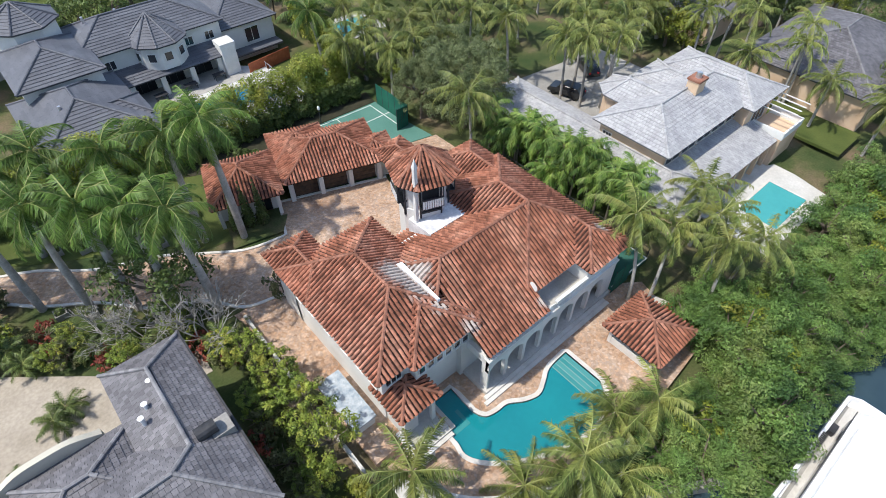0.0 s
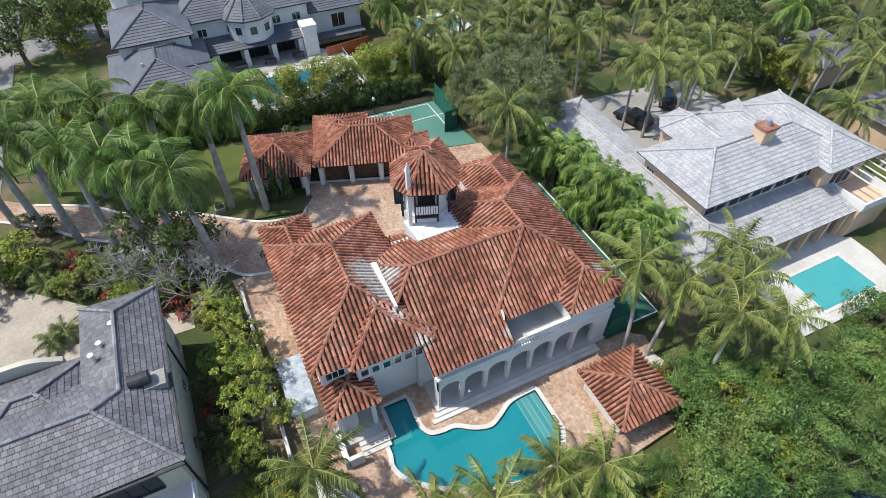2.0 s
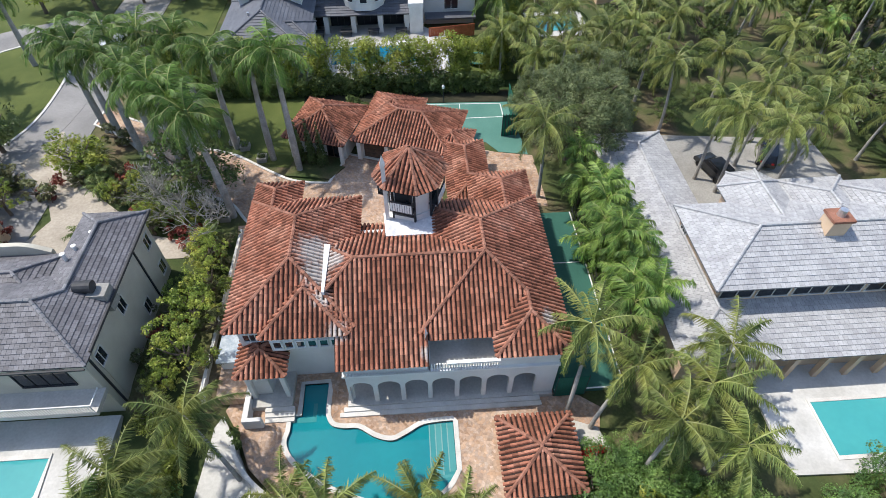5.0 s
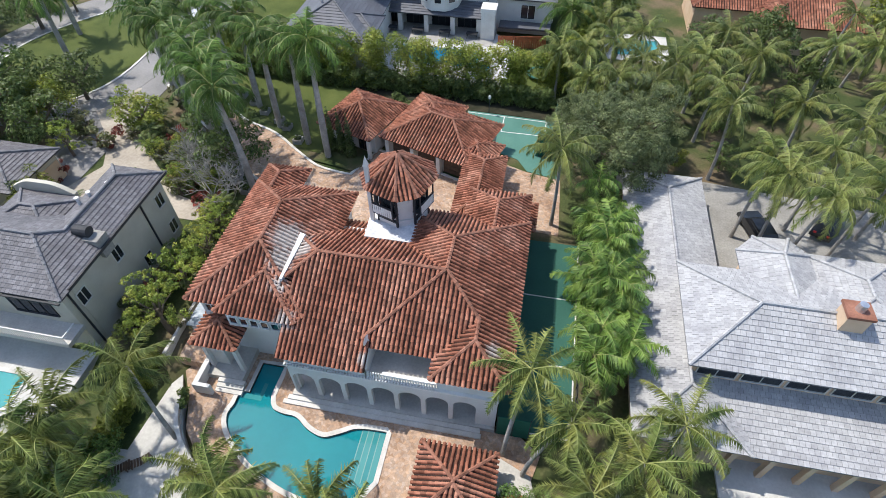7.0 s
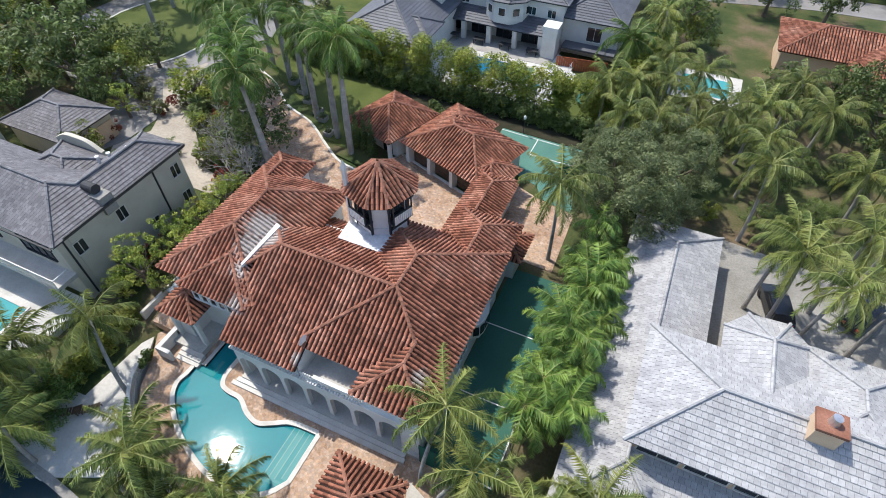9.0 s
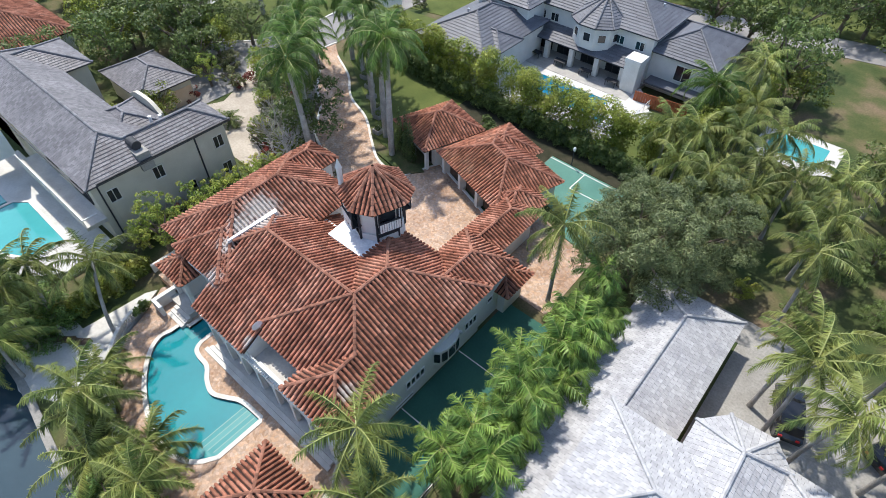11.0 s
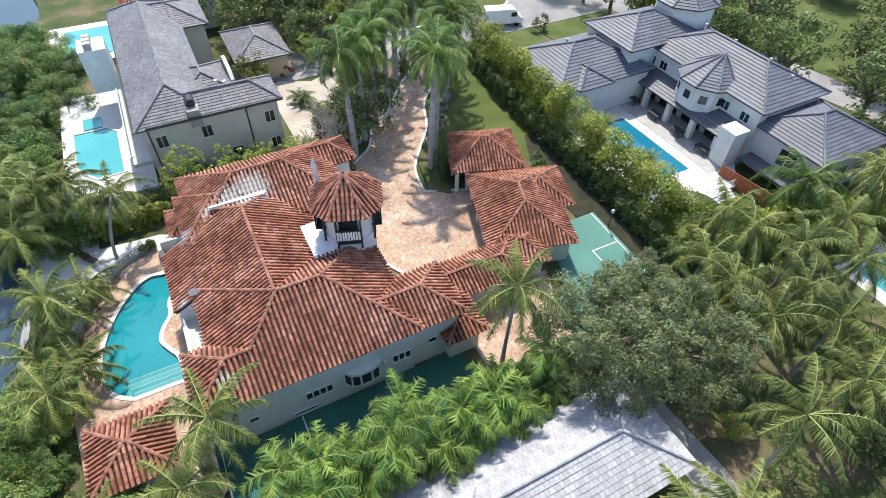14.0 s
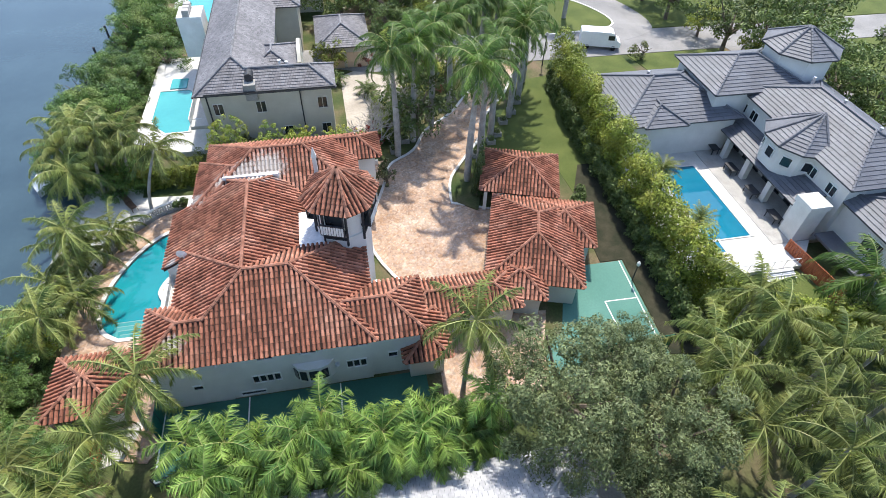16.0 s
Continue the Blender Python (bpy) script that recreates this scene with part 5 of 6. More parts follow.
def leaves(seed, lumps, per, size, flat=0.8):
    """Leaf-by-leaf clumps: (x, y, z, radius) each."""
    g = np.random.default_rng(seed)
    s = Shape()
    for cx, cy, cz, r in lumps:
        n = max(12, int(per * r * r))
        d = g.normal(size=(n, 3))
        d /= np.linalg.norm(d, axis=1)[:, None]
        d[:, 2] = np.abs(d[:, 2]) * np.where(g.random(n) < 0.8, 1, -1)
        rad = r * (0.62 + 0.5 * g.random(n) ** 0.8)
        c = np.array([cx, cy, cz]) + d * rad[:, None] * np.array([1, 1, flat])
        nr = d * 0.9 + g.normal(size=(n, 3)) * 0.45 + np.array([0, 0, 0.3])
        nr /= np.linalg.norm(nr, axis=1)[:, None]
        a = np.cross(nr, g.normal(size=(n, 3)))
        a /= np.linalg.norm(a, axis=1)[:, None]
        b = np.cross(nr, a)
        h = size * (0.6 + 0.8 * g.random(n))[:, None]
        q = np.stack([c - a * h + b * h * 0.48, c - a * h * 0.8 - b * h * 0.48, c + a * h], 1).reshape(-1, 3)
        i = len(s.v)
        s.v += [tuple(p) for p in q.tolist()]
        s.f += [(i + 3 * k, i + 3 * k + 1, i + 3 * k + 2) for k in range(n)]
    return s


def lumps_of(seed, r, h, count, low=0.35):
    rng = random.Random(seed)
    out = []
    for k in range(count):
        a, t = rng.uniform(0, 2 * math.pi), math.sqrt(rng.random())
        z = rng.uniform(low, 1) * h
        w = math.sqrt(max(0.08, 1 - ((z / h - 0.55) / 0.62) ** 2))
        out.append((r * t * w * math.cos(a), r * t * w * math.sin(a), z, r * rng.uniform(*((0.07, 0.16) if count > 60 else (0.12, 0.3)))))
    return out


def limbs(seed, r, h):
    rng = random.Random(seed)
    s = Shape().tube([(0, 0, -0.3), (0.1, 0, h * 0.25), (0.05, 0.1, h * 0.5)], [0.06 * r + 0.1, 0.05 * r + 0.06, 0.04 * r + 0.03], 7)
    for k in range(6):
        a = k * 1.05 + rng.uniform(-0.3, 0.3)
        e = (0.62 * r * math.cos(a), 0.62 * r * math.sin(a), h * rng.uniform(0.6, 0.85))
        s.tube([(0.05, 0.05, h * rng.uniform(0.25, 0.45)), (0.45 * e[0], 0.45 * e[1], h * 0.55), e], [0.05 * r, 0.03 * r, 0.012 * r], 5)
    return s


TREES = {}
for nm, mat, r, h, cnt, per, size in (("oak", "oak_leaf", 6.0, 11.0, 190, 290, 0.115), ("mangrove", "mangrove_leaf", 3.4, 5.0, 46, 300, 0.112), ("shade", "dark_leaf", 4.2, 7.5, 46, 80, 0.21), ("lime", "hedge_leaf", 3.0, 6.0, 34, 125, 0.18), ("yellow", "yellow_leaf", 2.0, 4.6, 90, 700, 0.085), ("shrub", "olive_leaf", 1.2, 1.6, 12, 560, 0.12), ("redshrub", "red_leaf", 0.9, 1.1, 10, 700, 0.11)):
    TREES[nm] = [(data("crown", leaves(7 * i + len(nm), lumps_of(i + 3 * len(nm), r, h, cnt, 0.15 if nm in ("mangrove", "shrub", "redshrub") else 0.35), per, size), M[mat]), data("trunk", limbs(i, r, h), M["brown_bark"])) for i in range(2)]
LABELS = {"oak": ("oak_tree", "broad grey-green shade tree with a dense fine-leaved crown", "tree"), "mangrove": ("mangrove", "dense rounded green mangrove bush along the shore", "bush"), "shade": ("broadleaf_tree", "dark green broadleaf tree with an uneven crown", "tree"), "lime": ("broadleaf_tree", "bright green leafy tree", "tree"),
          "yellow": ("yellow_green_tree", "slender yellow-green garden tree", "tree"), "shrub": ("shrub", "low dark green garden shrub", "shrub"), "redshrub": ("shrub", "low reddish croton shrub", "shrub")}
SEQ = [0]


def tree(x, y, nm, scale=1.0, tall=1.0, z=None):
    SEQ[0] += 1
    k = SEQ[0]
    name, label, cat = LABELS[nm]
    z = level(x, y) if z is None else z
    t = thing(name, (x, y, z), label, cat)
    crown, trunk = TREES[nm][k % 2]
    m = Matrix.Translation((x, y, z)) @ pose(0, 0, 0, 0, 0, k * 67 % 360) @ Matrix.Diagonal((scale, scale, scale * tall, 1))
    for n, me in (("trunk", trunk), ("crown", crown)):
        c = new(n, me)
        c.parent = t
        c.matrix_parent_inverse = t.matrix_basis.inverted()
        c.matrix_basis = m
    return t


def hedge(name, path, width, height, mat, label, per=620, size=0.15, z=1.0):
    rng = random.Random(len(path) * 7 + int(width * 10))
    ls = []
    for (a, b), (c, d) in zip(path, path[1:]):
        n = max(2, int(math.hypot(c - a, d - b) / (0.42 * width)))
        for k in range(n):
            t = (k + rng.random()) / n
            for zz in np.arange(0.35, height, width * 0.42):
                ls.append((a + (c - a) * t + rng.uniform(-0.2, 0.2) * width, b + (d - b) * t + rng.uniform(-0.2, 0.2) * width, z + min(zz + rng.uniform(-0.2, 0.35), height - 0.1), width * rng.uniform(0.3, 0.45)))
    return alone(name, leaves(len(ls), ls, per, size, 1.0), M[mat], label, "hedge", "stuff")


# royal palms along the drive
for k, (x, y, h) in enumerate(((-17.1, 20.5, 12.4), (-20.2, 22.6, 11.2), (-24.6, 25.0, 10.6), (-28.6, 28.4, 10.2), (-32.6, 30.8, 9.8), (-22.9, 13.9, 11.0), (-25.4, 16.0, 10.8), (-28.1, 18.6, 11.0), (-31.2, 21.4, 10.8), (-34.5, 24.0, 11.0), (-37.4, 26.6, 10.6), (-36.6, 32.6, 9.6), (-40.2, 29.2, 10), (-57.5, 33, 9.0), (-62, 41, 8.6), (-55, 45, 9.2))):
    palm(x, y, h, "royal", k + 1, (0.4 * math.sin(k), 0.4 * math.cos(k * 2)), group="royal palms along the driveway")
# coconut palms
for k, (x, y, h, lx, ly) in enumerate(((5.7, -8.4, 9.2, 1.0, 2.3), (7.2, -9.6, 7.6, 2.3, 1.1), (9.4, -13.6, 7.2, 1.4, 1.0), (12.4, -11.8, 7.0, 1.4, 1.6), (15.8, -8.4, 6.6, 0.7, 1.2), (14.2, -13.4, 6.4, 0.4, -0.6),
                                      (7.6, 14.6, 8.8, -0.3, 0.5), (-18.0, -11.7, 7.2, -2.2, 1.9), (-22.9, -14.2, 6.8, -0.4, 0.8), (-22.2, -17.0, 6.8, -0.2, 1.6), (-20.0, -18.4, 5.6, 0.0, 0.4), (-12.4, -17.4, 6.0, 1.4, 1.6), (-14.2, -14.6, 2.8, 0.0, 0.6), (-5.6, -15.2, 3.2, 0.1, 0.4), (-8.6, -17.4, 2.6, 0.2, -0.4), (-3.4, -17.2, 4.4, 0.3, 0.8), (-11.6, -17.0, 3.4, 0.3, 0.9), (9.4, 37.0, 7.0, 0, 0), (12.5, 30.8, 7.2, 0.3, 0), (12.6, 38.7, 7.2, 0, 0.4), (6.6, 36.8, 6.4, 0, 0.3), (9.6, 31.6, 6.4, 0.2, 0), (15.3, 35.0, 7.2, 0.4, 0.4), (18.9, 34.6, 7.4, 0, 0), (16.4, 30.6, 6.8, 0, 0.3), (22.6, 31.0, 7.6, 0.3, 0.3), (22.0, 36.6, 7.4, 0.3, 0.3), (15.6, 41.6, 7.0, 0.2, 0.3), (-24.4, -15.9, 6.6, 0.2, 0.2), (-27.0, -18.6, 6.0, 0.1, 0.2), (-25.4, -17.8, 6.4, 0.3, -0.5), (-23.6, -19.0, 5.4, 0.3, -0.5),
                                      
                                      (43.5, -7.0, 6.5, 0.4, 0.3), (45.5, 4.5, 9.5, 0.6, 0.4), (46.2, -2.5, 8.0, -0.5, 0.6), (43.0, 9.5, 9.0, 0.5, 0.5), (49.0, 8.8, 9.5, 0.4, -0.5), (41.5, 2.0, 6.5, 0.3, 0.3), (44.0, -13.5, 7.0, 0.5, 0.2), (24.5, 16.2, 8.6, 0.6, 1.0), (25.8, 14.0, 9.4, -0.4, 0.4), (27.6, 12.2, 9.6, 0.5, -0.4), (29.6, 18.0, 9.2, 0.4, 0.6), (32.4, 14.6, 9.0, 0.8, 0.2), (23.4, 24.5, 8.6, -0.5, 0.6), (36, 18, 9, 0.4, -0.6), (33, 22, 9.4, 0.3, 0.5), (46, -2, 10, 0.5, 0.5), (48, 10, 11, 0.6, -0.4))):
    palm(x, y, h, "coco", k + 1, (lx, ly))
# bushy palms between the court and the white roofs
_r = random.Random(3)
for k in range(34):
    palm(11.0 + _r.uniform(-0.1, 2.4), -3.0 + 0.55 * k + _r.uniform(-0.5, 0.5), _r.uniform(2.2, 6.4), "areca", k, (_r.uniform(-0.5, 0.5), _r.uniform(-0.5, 0.5)))
# trees
for x, y, n, s, t in ((11.8, 20.4, "oak", 0.92, 0.95), (15.0, 25.6, "oak", 0.8, 1.0), (9.2, 25.2, "oak", 0.55, 1.2), (-22.6, -3.6, "yellow", 1.2, 1.1), (-23.0, 0.6, "yellow", 1.05, 1.0), (-22.6, 4.0, "yellow", 0.9, 1.1), (-23.4, 7.4, "yellow", 0.9, 0.9), (-24.6, -7.4, "lime", 0.45, 0.8), (-24.4, -4.6, "yellow", 0.8, 0.8), (-24.6, 3.0, "yellow", 0.8, 0.8), (-24.4, 9.2, "yellow", 0.7, 0.8)):
    tree(x, y, n, s, t)
for k in range(72):
    x = -3.0 + _r.random() * 43
    y = shore(x) + _r.uniform(-0.6, 6.4) + (2.0 if x > 8 else 0) * _r.random()
    if not (-3 < x < 6 and y > -17.5):
        tree(x, y, "mangrove" if k % 4 else "lime", _r.uniform(0.55, 1.0) * (1 if k % 4 else 0.9), _r.uniform(0.6, 1.4) * (1 if k % 4 else 0.75), z=-0.8)
for k in range(44):
    x = -23.0 - _r.random() * 46
    y = shore(x) + _r.uniform(-3.0, 4.6) * (0.5 if -46 < x < -26 else 1)
    tree(x, y, "mangrove", _r.uniform(0.7, 1.1), _r.uniform(0.8, 1.15), z=-0.8)
for k in range(16):
    tree(9 + 1.9 * k, shore(9 + 1.9 * k) - _r.uniform(0.2, 1.6), "mangrove", _r.uniform(0.6, 0.85), 0.85, z=-1.0)
for x, y, s in ((-4.6, -18.6, 0.8), (-3.2, -21.0, 0.9), (-0.6, -18.4, 0.7), (-6.4, -19.8, 0.6)):
    tree(x, y, "mangrove", s, 0.75, z=-0.8)
for k in range(10):
    tree(5.5 + _r.random() * 8, -16.5 + _r.random() * 4, "mangrove", _r.uniform(0.5, 0.8), 0.9)

for x, y, n, s in ((-50.5, 26.0, "shade", 0.8), (-68.5, 41.5, "shade", 0.9), (-67, 47.5, "lime", 0.8), (-52.5, 61.5, "shade", 1.0), (-46.0, 63.5, "lime", 0.9), (-57.5, 66, "shade", 1.1)):
    tree(x, y, n, s, 0.95)

BLOCKED = [(-58, -26, -17, 9), (-53, -27, 5, 14), (-50, -41, -10, 130), (-19, 6, -9, 14), (-21, 9, 9, 34), (-33, 7, 36, 65), (12, 45, -16, 11), (13, 41, 9, 24), (22, 47, 51, 69), (47, 69, -12, 6), (51, 61, 11, 21), (-81, -58, -17, 9), (12.5, 21, 47, 57), (-38, -10, 19, 37), (-24, -18, -20, 14), (-70, -50, 22, 54), (-42, 75, 66, 92), (40, 47, -12, 0), (-33, 0, 52, 62), (-42, -29, 44, 63)]


def free(x, y, pad=0.0):
    return not any(a - pad < x < b + pad and c - pad < y < d + pad for a, b, c, d in BLOCKED)


_n = 0
while _n < 190:
    x, y = _r.uniform(8, 95), _r.uniform(18, 118)
    if free(x, y, 0.5):
        _n += 1
        if x < 34 and y < 50 and min(math.hypot(x - a, y - b) for a, b in STANDING) < 4.6:
            tree(x, y, "lime" if _r.random() < 0.5 else "shade", _r.uniform(0.35, 0.55), 0.8)
            continue
        q = _r.random() * (0.62 if y < 50 else 1)
        if q < 0.45:
            palm(x, y, _r.uniform(5, 9), "coco" if q < 0.3 else ("areca" if q < 0.38 else "royal"), _n, (_r.uniform(-1, 1), _r.uniform(-1, 1)))
        else:
            tree(x, y, "shade" if q < 0.72 else "lime", _r.uniform(0.75, 1.2), _r.uniform(0.8, 1.2))
_n = 0
while _n < 70:
    x, y = _r.uniform(-110, 10), _r.uniform(10, 125)
    if free(x, y, 1.5) and not (-110 < x < -49 and 50 < y < 120 and _r.random() < 0.75):
        _n += 1
        tree(x, y, "shade" if _r.random() < 0.6 else "lime", _r.uniform(0.8, 1.3), _r.uniform(0.8, 1.2))
_n = 0
while _n < 26:
    x, y = _r.uniform(-110, -24), _r.uniform(-16, 45)
    if free(x, y, 1.0):
        _n += 1
        tree(x, y, "shade" if _r.random() < 0.6 else "lime", _r.uniform(0.7, 1.2), _r.uniform(0.8, 1.1))
_n = 0
while _n < 40:
    x, y = _r.uniform(40, 95), _r.uniform(-22, 20)
    if free(x, y, 0.5):
        _n += 1
        if _r.random() < 0.5:
            palm(x, y, _r.uniform(6, 11), "coco", _n, (_r.uniform(-1, 1), _r.uniform(-1, 1)))
        else:
            tree(x, y, "shade" if _r.random() < 0.5 else "lime", _r.uniform(0.7, 1.1))
# garden between the drive and the slate house
for k in range(46):
    t = _r.random()
    x, y = -24.5 - 14 * t + _r.uniform(-1.2, 1.2), 10.6 + 11.0 * t + _r.uniform(-1.8, 2.2)
    q = _r.random()
    if q < 0.46:
        palm(x, y, _r.uniform(0.8, 2.0), "cab", k)
    else:
        tree(x, y, "shrub" if q < 0.7 else ("redshrub" if q < 0.86 else "yellow"), _r.uniform(0.7, 1.4) * (0.5 if q >= 0.86 else 1))
for k in range(26):
    tree(-21.4 - _r.random() * 4.6, -5 + _r.random() * 16, "shrub" if _r.random() < 0.8 else "redshrub", _r.uniform(0.8, 1.5))
# clipped and loose hedges
hedge("hedge_north", [(-37, 37.6), (-28, 36.6), (-18, 36.1), (-8, 36.1), (2, 35.8)], 3.1, 6.2, "hedge_leaf", "tall loose yellow-green bamboo hedge", per=330, size=0.14)
hedge("hedge_east", [(0, 36.4), (6.0, 37.6), (9.4, 46), (11.0, 58)], 2.6, 5.0, "hedge_leaf", "tall loose yellow-green hedge", per=330, size=0.14)
# added row whose dark leaf colour paints the tall hedge's shaded south side
hedge("hedge_skirt", [(-36, 36.2), (-28, 35.2), (-18, 34.7), (-8, 34.8), (6.4, 34.2)], 1.5, 2.6, "dark_leaf", "added row of dark leaves painting the shade at the bamboo hedge's foot", per=420, size=0.13)
hedge("hedge_low", [(-12.4, 31.2), (-9.8, 30.2)], 1.2, 1.8, "dark_leaf", "low clipped dark hedge")
hedge("hedge_west", [(-22.7, -15.6), (-22.5, -10), (-22.4, -5.8)], 1.3, 2.2, "hedge_leaf", "long clipped green hedge beside the sand court", z=-0.2)
hedge("hedge_terrace", [(-18.9, -8.4), (-18.5, -9.6)], 0.7, 1.0, "dark_leaf", "small clipped hedge on the terrace wall", z=0.0)
for k, (x, y) in enumerate(((-15.8, 21.6), (-14.6, 21.0), (-17.0, 21.8))):
    s = leaves(40 + k, [(0, 0, 0.5 + 0.5 * j, 0.62 * (1 - j / 12)) for j in range(11)], 1100, 0.1, 1.2)
    t = thing("cypress", (x, y, 1.1), "slim dark green column cypress in the planting bed", "tree", "cypresses by the pavilion")
    c = part("crown", data("crown", s, M["dark_leaf"]), None, t)
    c.matrix_basis = Matrix.Translation((x, y, 1.1))
    part("trunk", Shape().tube([(x, y, 0.9), (x, y, 4.5)], [0.08, 0.03], 6), M["brown_bark"], t)
tree(-17.6, 11.9, "shrub", 1.2, 1.4)

# ---- loose things ----
van = thing("delivery_van", (-44.8, 46.8, 1.05), "white high-roof delivery van parked on the street", "van")
V = Matrix.Translation((-44.8, 46.8, 1.05)) @ pose(0, 0, 0, 0, 0, 73)
_prof = [(-2.95, 0.45), (-2.95, 2.45), (-2.8, 2.6), (1.2, 2.6), (1.7, 2.45), (2.35, 1.45), (2.85, 1.2), (2.95, 0.9), (2.95, 0.45)]
_vb = Shape()
_vb.solid([tuple(V @ Vector((x, w, z))) for w in (-1.0, 1.0) for x, z in _prof], [tuple(range(9)), tuple(reversed(range(9, 18)))] + [(i, 9 + i, 9 + (i + 1) % 9, (i + 1) % 9) for i in range(9)])
part("body", _vb, M["boat_white"], van)
part("windscreen", Shape().solid([tuple(V @ Vector(p)) for p in ((1.74, -0.88, 2.38), (2.34, -0.92, 1.5), (2.34, 0.92, 1.5), (1.74, 0.88, 2.38))], ((0, 1, 2, 3),)), M["glass"], van)
for w in (-1.01, 0.99):
    part("side_window", Shape().box(1.0, 1.9, w, w + 0.02, 1.5, 2.15, V), M["glass"], van)
    for x in (-1.9, 1.95):
        part("wheel", Shape().tube([tuple(V @ Vector((x, w - 0.1, 0.34))), tuple(V @ Vector((x, w + 0.12, 0.34)))], [0.34, 0.34], 14), M["rubber"], van)


def suv(x, y, turn, label):
    c = thing("car", (x, y, 1.05), label, "car")
    m = Matrix.Translation((x, y, 1.05)) @ pose(0, 0, 0, 0, 0, turn)
    prof = [(-2.3, 0.4), (-2.35, 0.9), (-2.1, 1.1), (-1.7, 1.6), (0.4, 1.65), (1.1, 1.1), (2.1, 0.95), (2.3, 0.7), (2.3, 0.4)]
    s = Shape()
    s.solid([tuple(m @ Vector((a, w * (0.82 if b > 1.2 else 1), b))) for w in (-0.92, 0.92) for a, b in prof], [tuple(range(9)), tuple(reversed(range(9, 18)))] + [(i, 9 + i, 9 + (i + 1) % 9, (i + 1) % 9) for i in range(9)])
    part("body", s, M["car_paint"], c)
    for w in (-0.9, 0.8):
        for a in (-1.45, 1.45):
            part("wheel", Shape().tube([tuple(m @ Vector((a, w, 0.34))), tuple(m @ Vector((a, w + 0.12, 0.34)))], [0.34, 0.34], 12), M["rubber"], c)
        part("side_window", Shape().box(-1.5, 0.4, w * 0.93 + 0.03, w * 0.93 + 0.07, 1.12, 1.52, m), M["glass"], c)
    for a in (-0.7, 0.45):
        part("tail_light", Shape().box(-2.37, -2.3, a, a + 0.25, 0.85, 1.05, m), M["red_paint"], c)


suv(26.8, 17.0, 105, "black sport utility car parked on a concrete drive")
suv(33.5, 19.0, 60, "dark car parked under the trees")
shed = thing("utility_shed", (-19.6, -1.2, 0.9), "low utility shed with a weathered grey-blue roof", "shed")
part("wall", Shape().box(-20.5, -18.8, -3.4, 1.2, 0.6, 2.2), M["white_paint"], shed)
part("roof", Shape().box(-20.7, -18.7, -3.6, 1.4, 2.2, 2.32), M["tarp"], shed)
clamp = thing("court_lamp", (-0.9, 32.2, 1), "white court lamp on a slim dark pole", "lamp")
part("post", Shape().tube([(-0.9, 32.2, 0.9), (-0.9, 32.2, 3.0)], [0.06, 0.05], 8), M["dark_trim"], clamp)
part("lantern", Shape().tube([(-0.9, 32.2, 3.0), (-0.9, 32.2, 3.1), (-0.9, 32.2, 3.35), (-0.9, 32.2, 3.5)], [0.1, 0.17, 0.17, 0.05], 8), M["white_paint"], clamp)
for _x, _y in ((-30.4, 3.0), (-30.9, 2.2), (-29.6, 4.4)):
    alone("roof_vent", Shape().tube([(_x, _y, 8.4), (_x, _y, 9.15), (_x, _y, 9.2)], [0.14, 0.14, 0.2], 10), M["white_paint"], "small white roof vent pipe", "vent", "object")
lamp = thing("street_lamp", (-40.4, 36.6, 1), "dark street lamp with a small round head", "street lamp")
part("post", Shape().tube([(-40.4, 36.6, 0.9), (-40.4, 36.6, 5.4)], [0.08, 0.06], 8), M["dark_trim"], lamp)
part("lantern", Shape().tube([(-40.4, 36.6, 5.3), (-40.4, 36.6, 5.5), (-40.4, 36.6, 5.8)], [0.1, 0.3, 0.12], 10), M["grey_wood"], lamp)

# windscreens of the tennis court
scr = thing("court_screen", (7, 27.5, 1), "dark green windscreen fence round the tennis court", "fence")
for (a, b), (c, d) in (((7.0, 25.1), (6.95, 31.4)), ((5.3, 25.0), (7.0, 25.1))):
    q = Vector((c - a, d - b)).normalized()
    w = Vector((-q.y, q.x)) * 0.03
    part("screen", Shape().prism([(a - w.x, b - w.y), (c - w.x, d - w.y), (c + w.x, d + w.y), (a + w.x, b + w.y)], 1.0, 3.8), M["green_screen"], scr)
    for k in range(6):
        x, y = a + (c - a) * k / 5, b + (d - b) * k / 5
        part("post", Shape().tube([(x, y, 0.9), (x, y, 3.95)], [0.05, 0.05], 6), M["dark_trim"], scr)
scr2 = thing("court_screen", (7.6, -6.9, 1), "dark green windscreen fence at the end of the side court", "fence")
part("screen", Shape().box(5.0, 7.4, -6.98, -6.92, 0.2, 2.9), M["green_screen"], scr2)
for x in (5.05, 6.2, 7.35):
    part("post", Shape().tube([(x, -6.95, 0.2), (x, -6.95, 3.0)], [0.045, 0.045], 6), M["dark_trim"], scr2)
fen = thing("metal_fence", (10.6, 2.5, 1), "low dark metal fence along the side court", "fence")
for k in range(20):
    part("post", Shape().box(10.55, 10.61, -6.8 + k, -6.74 + k, 0.9, 2.1), M["dark_trim"], fen)
part("top_rail", Shape().box(10.55, 10.61, -6.8, 12.2, 2.05, 2.1), M["dark_trim"], fen)
part("mid_rail", Shape().box(10.55, 10.61, -6.8, 12.2, 1.2, 1.24), M["dark_trim"], fen)

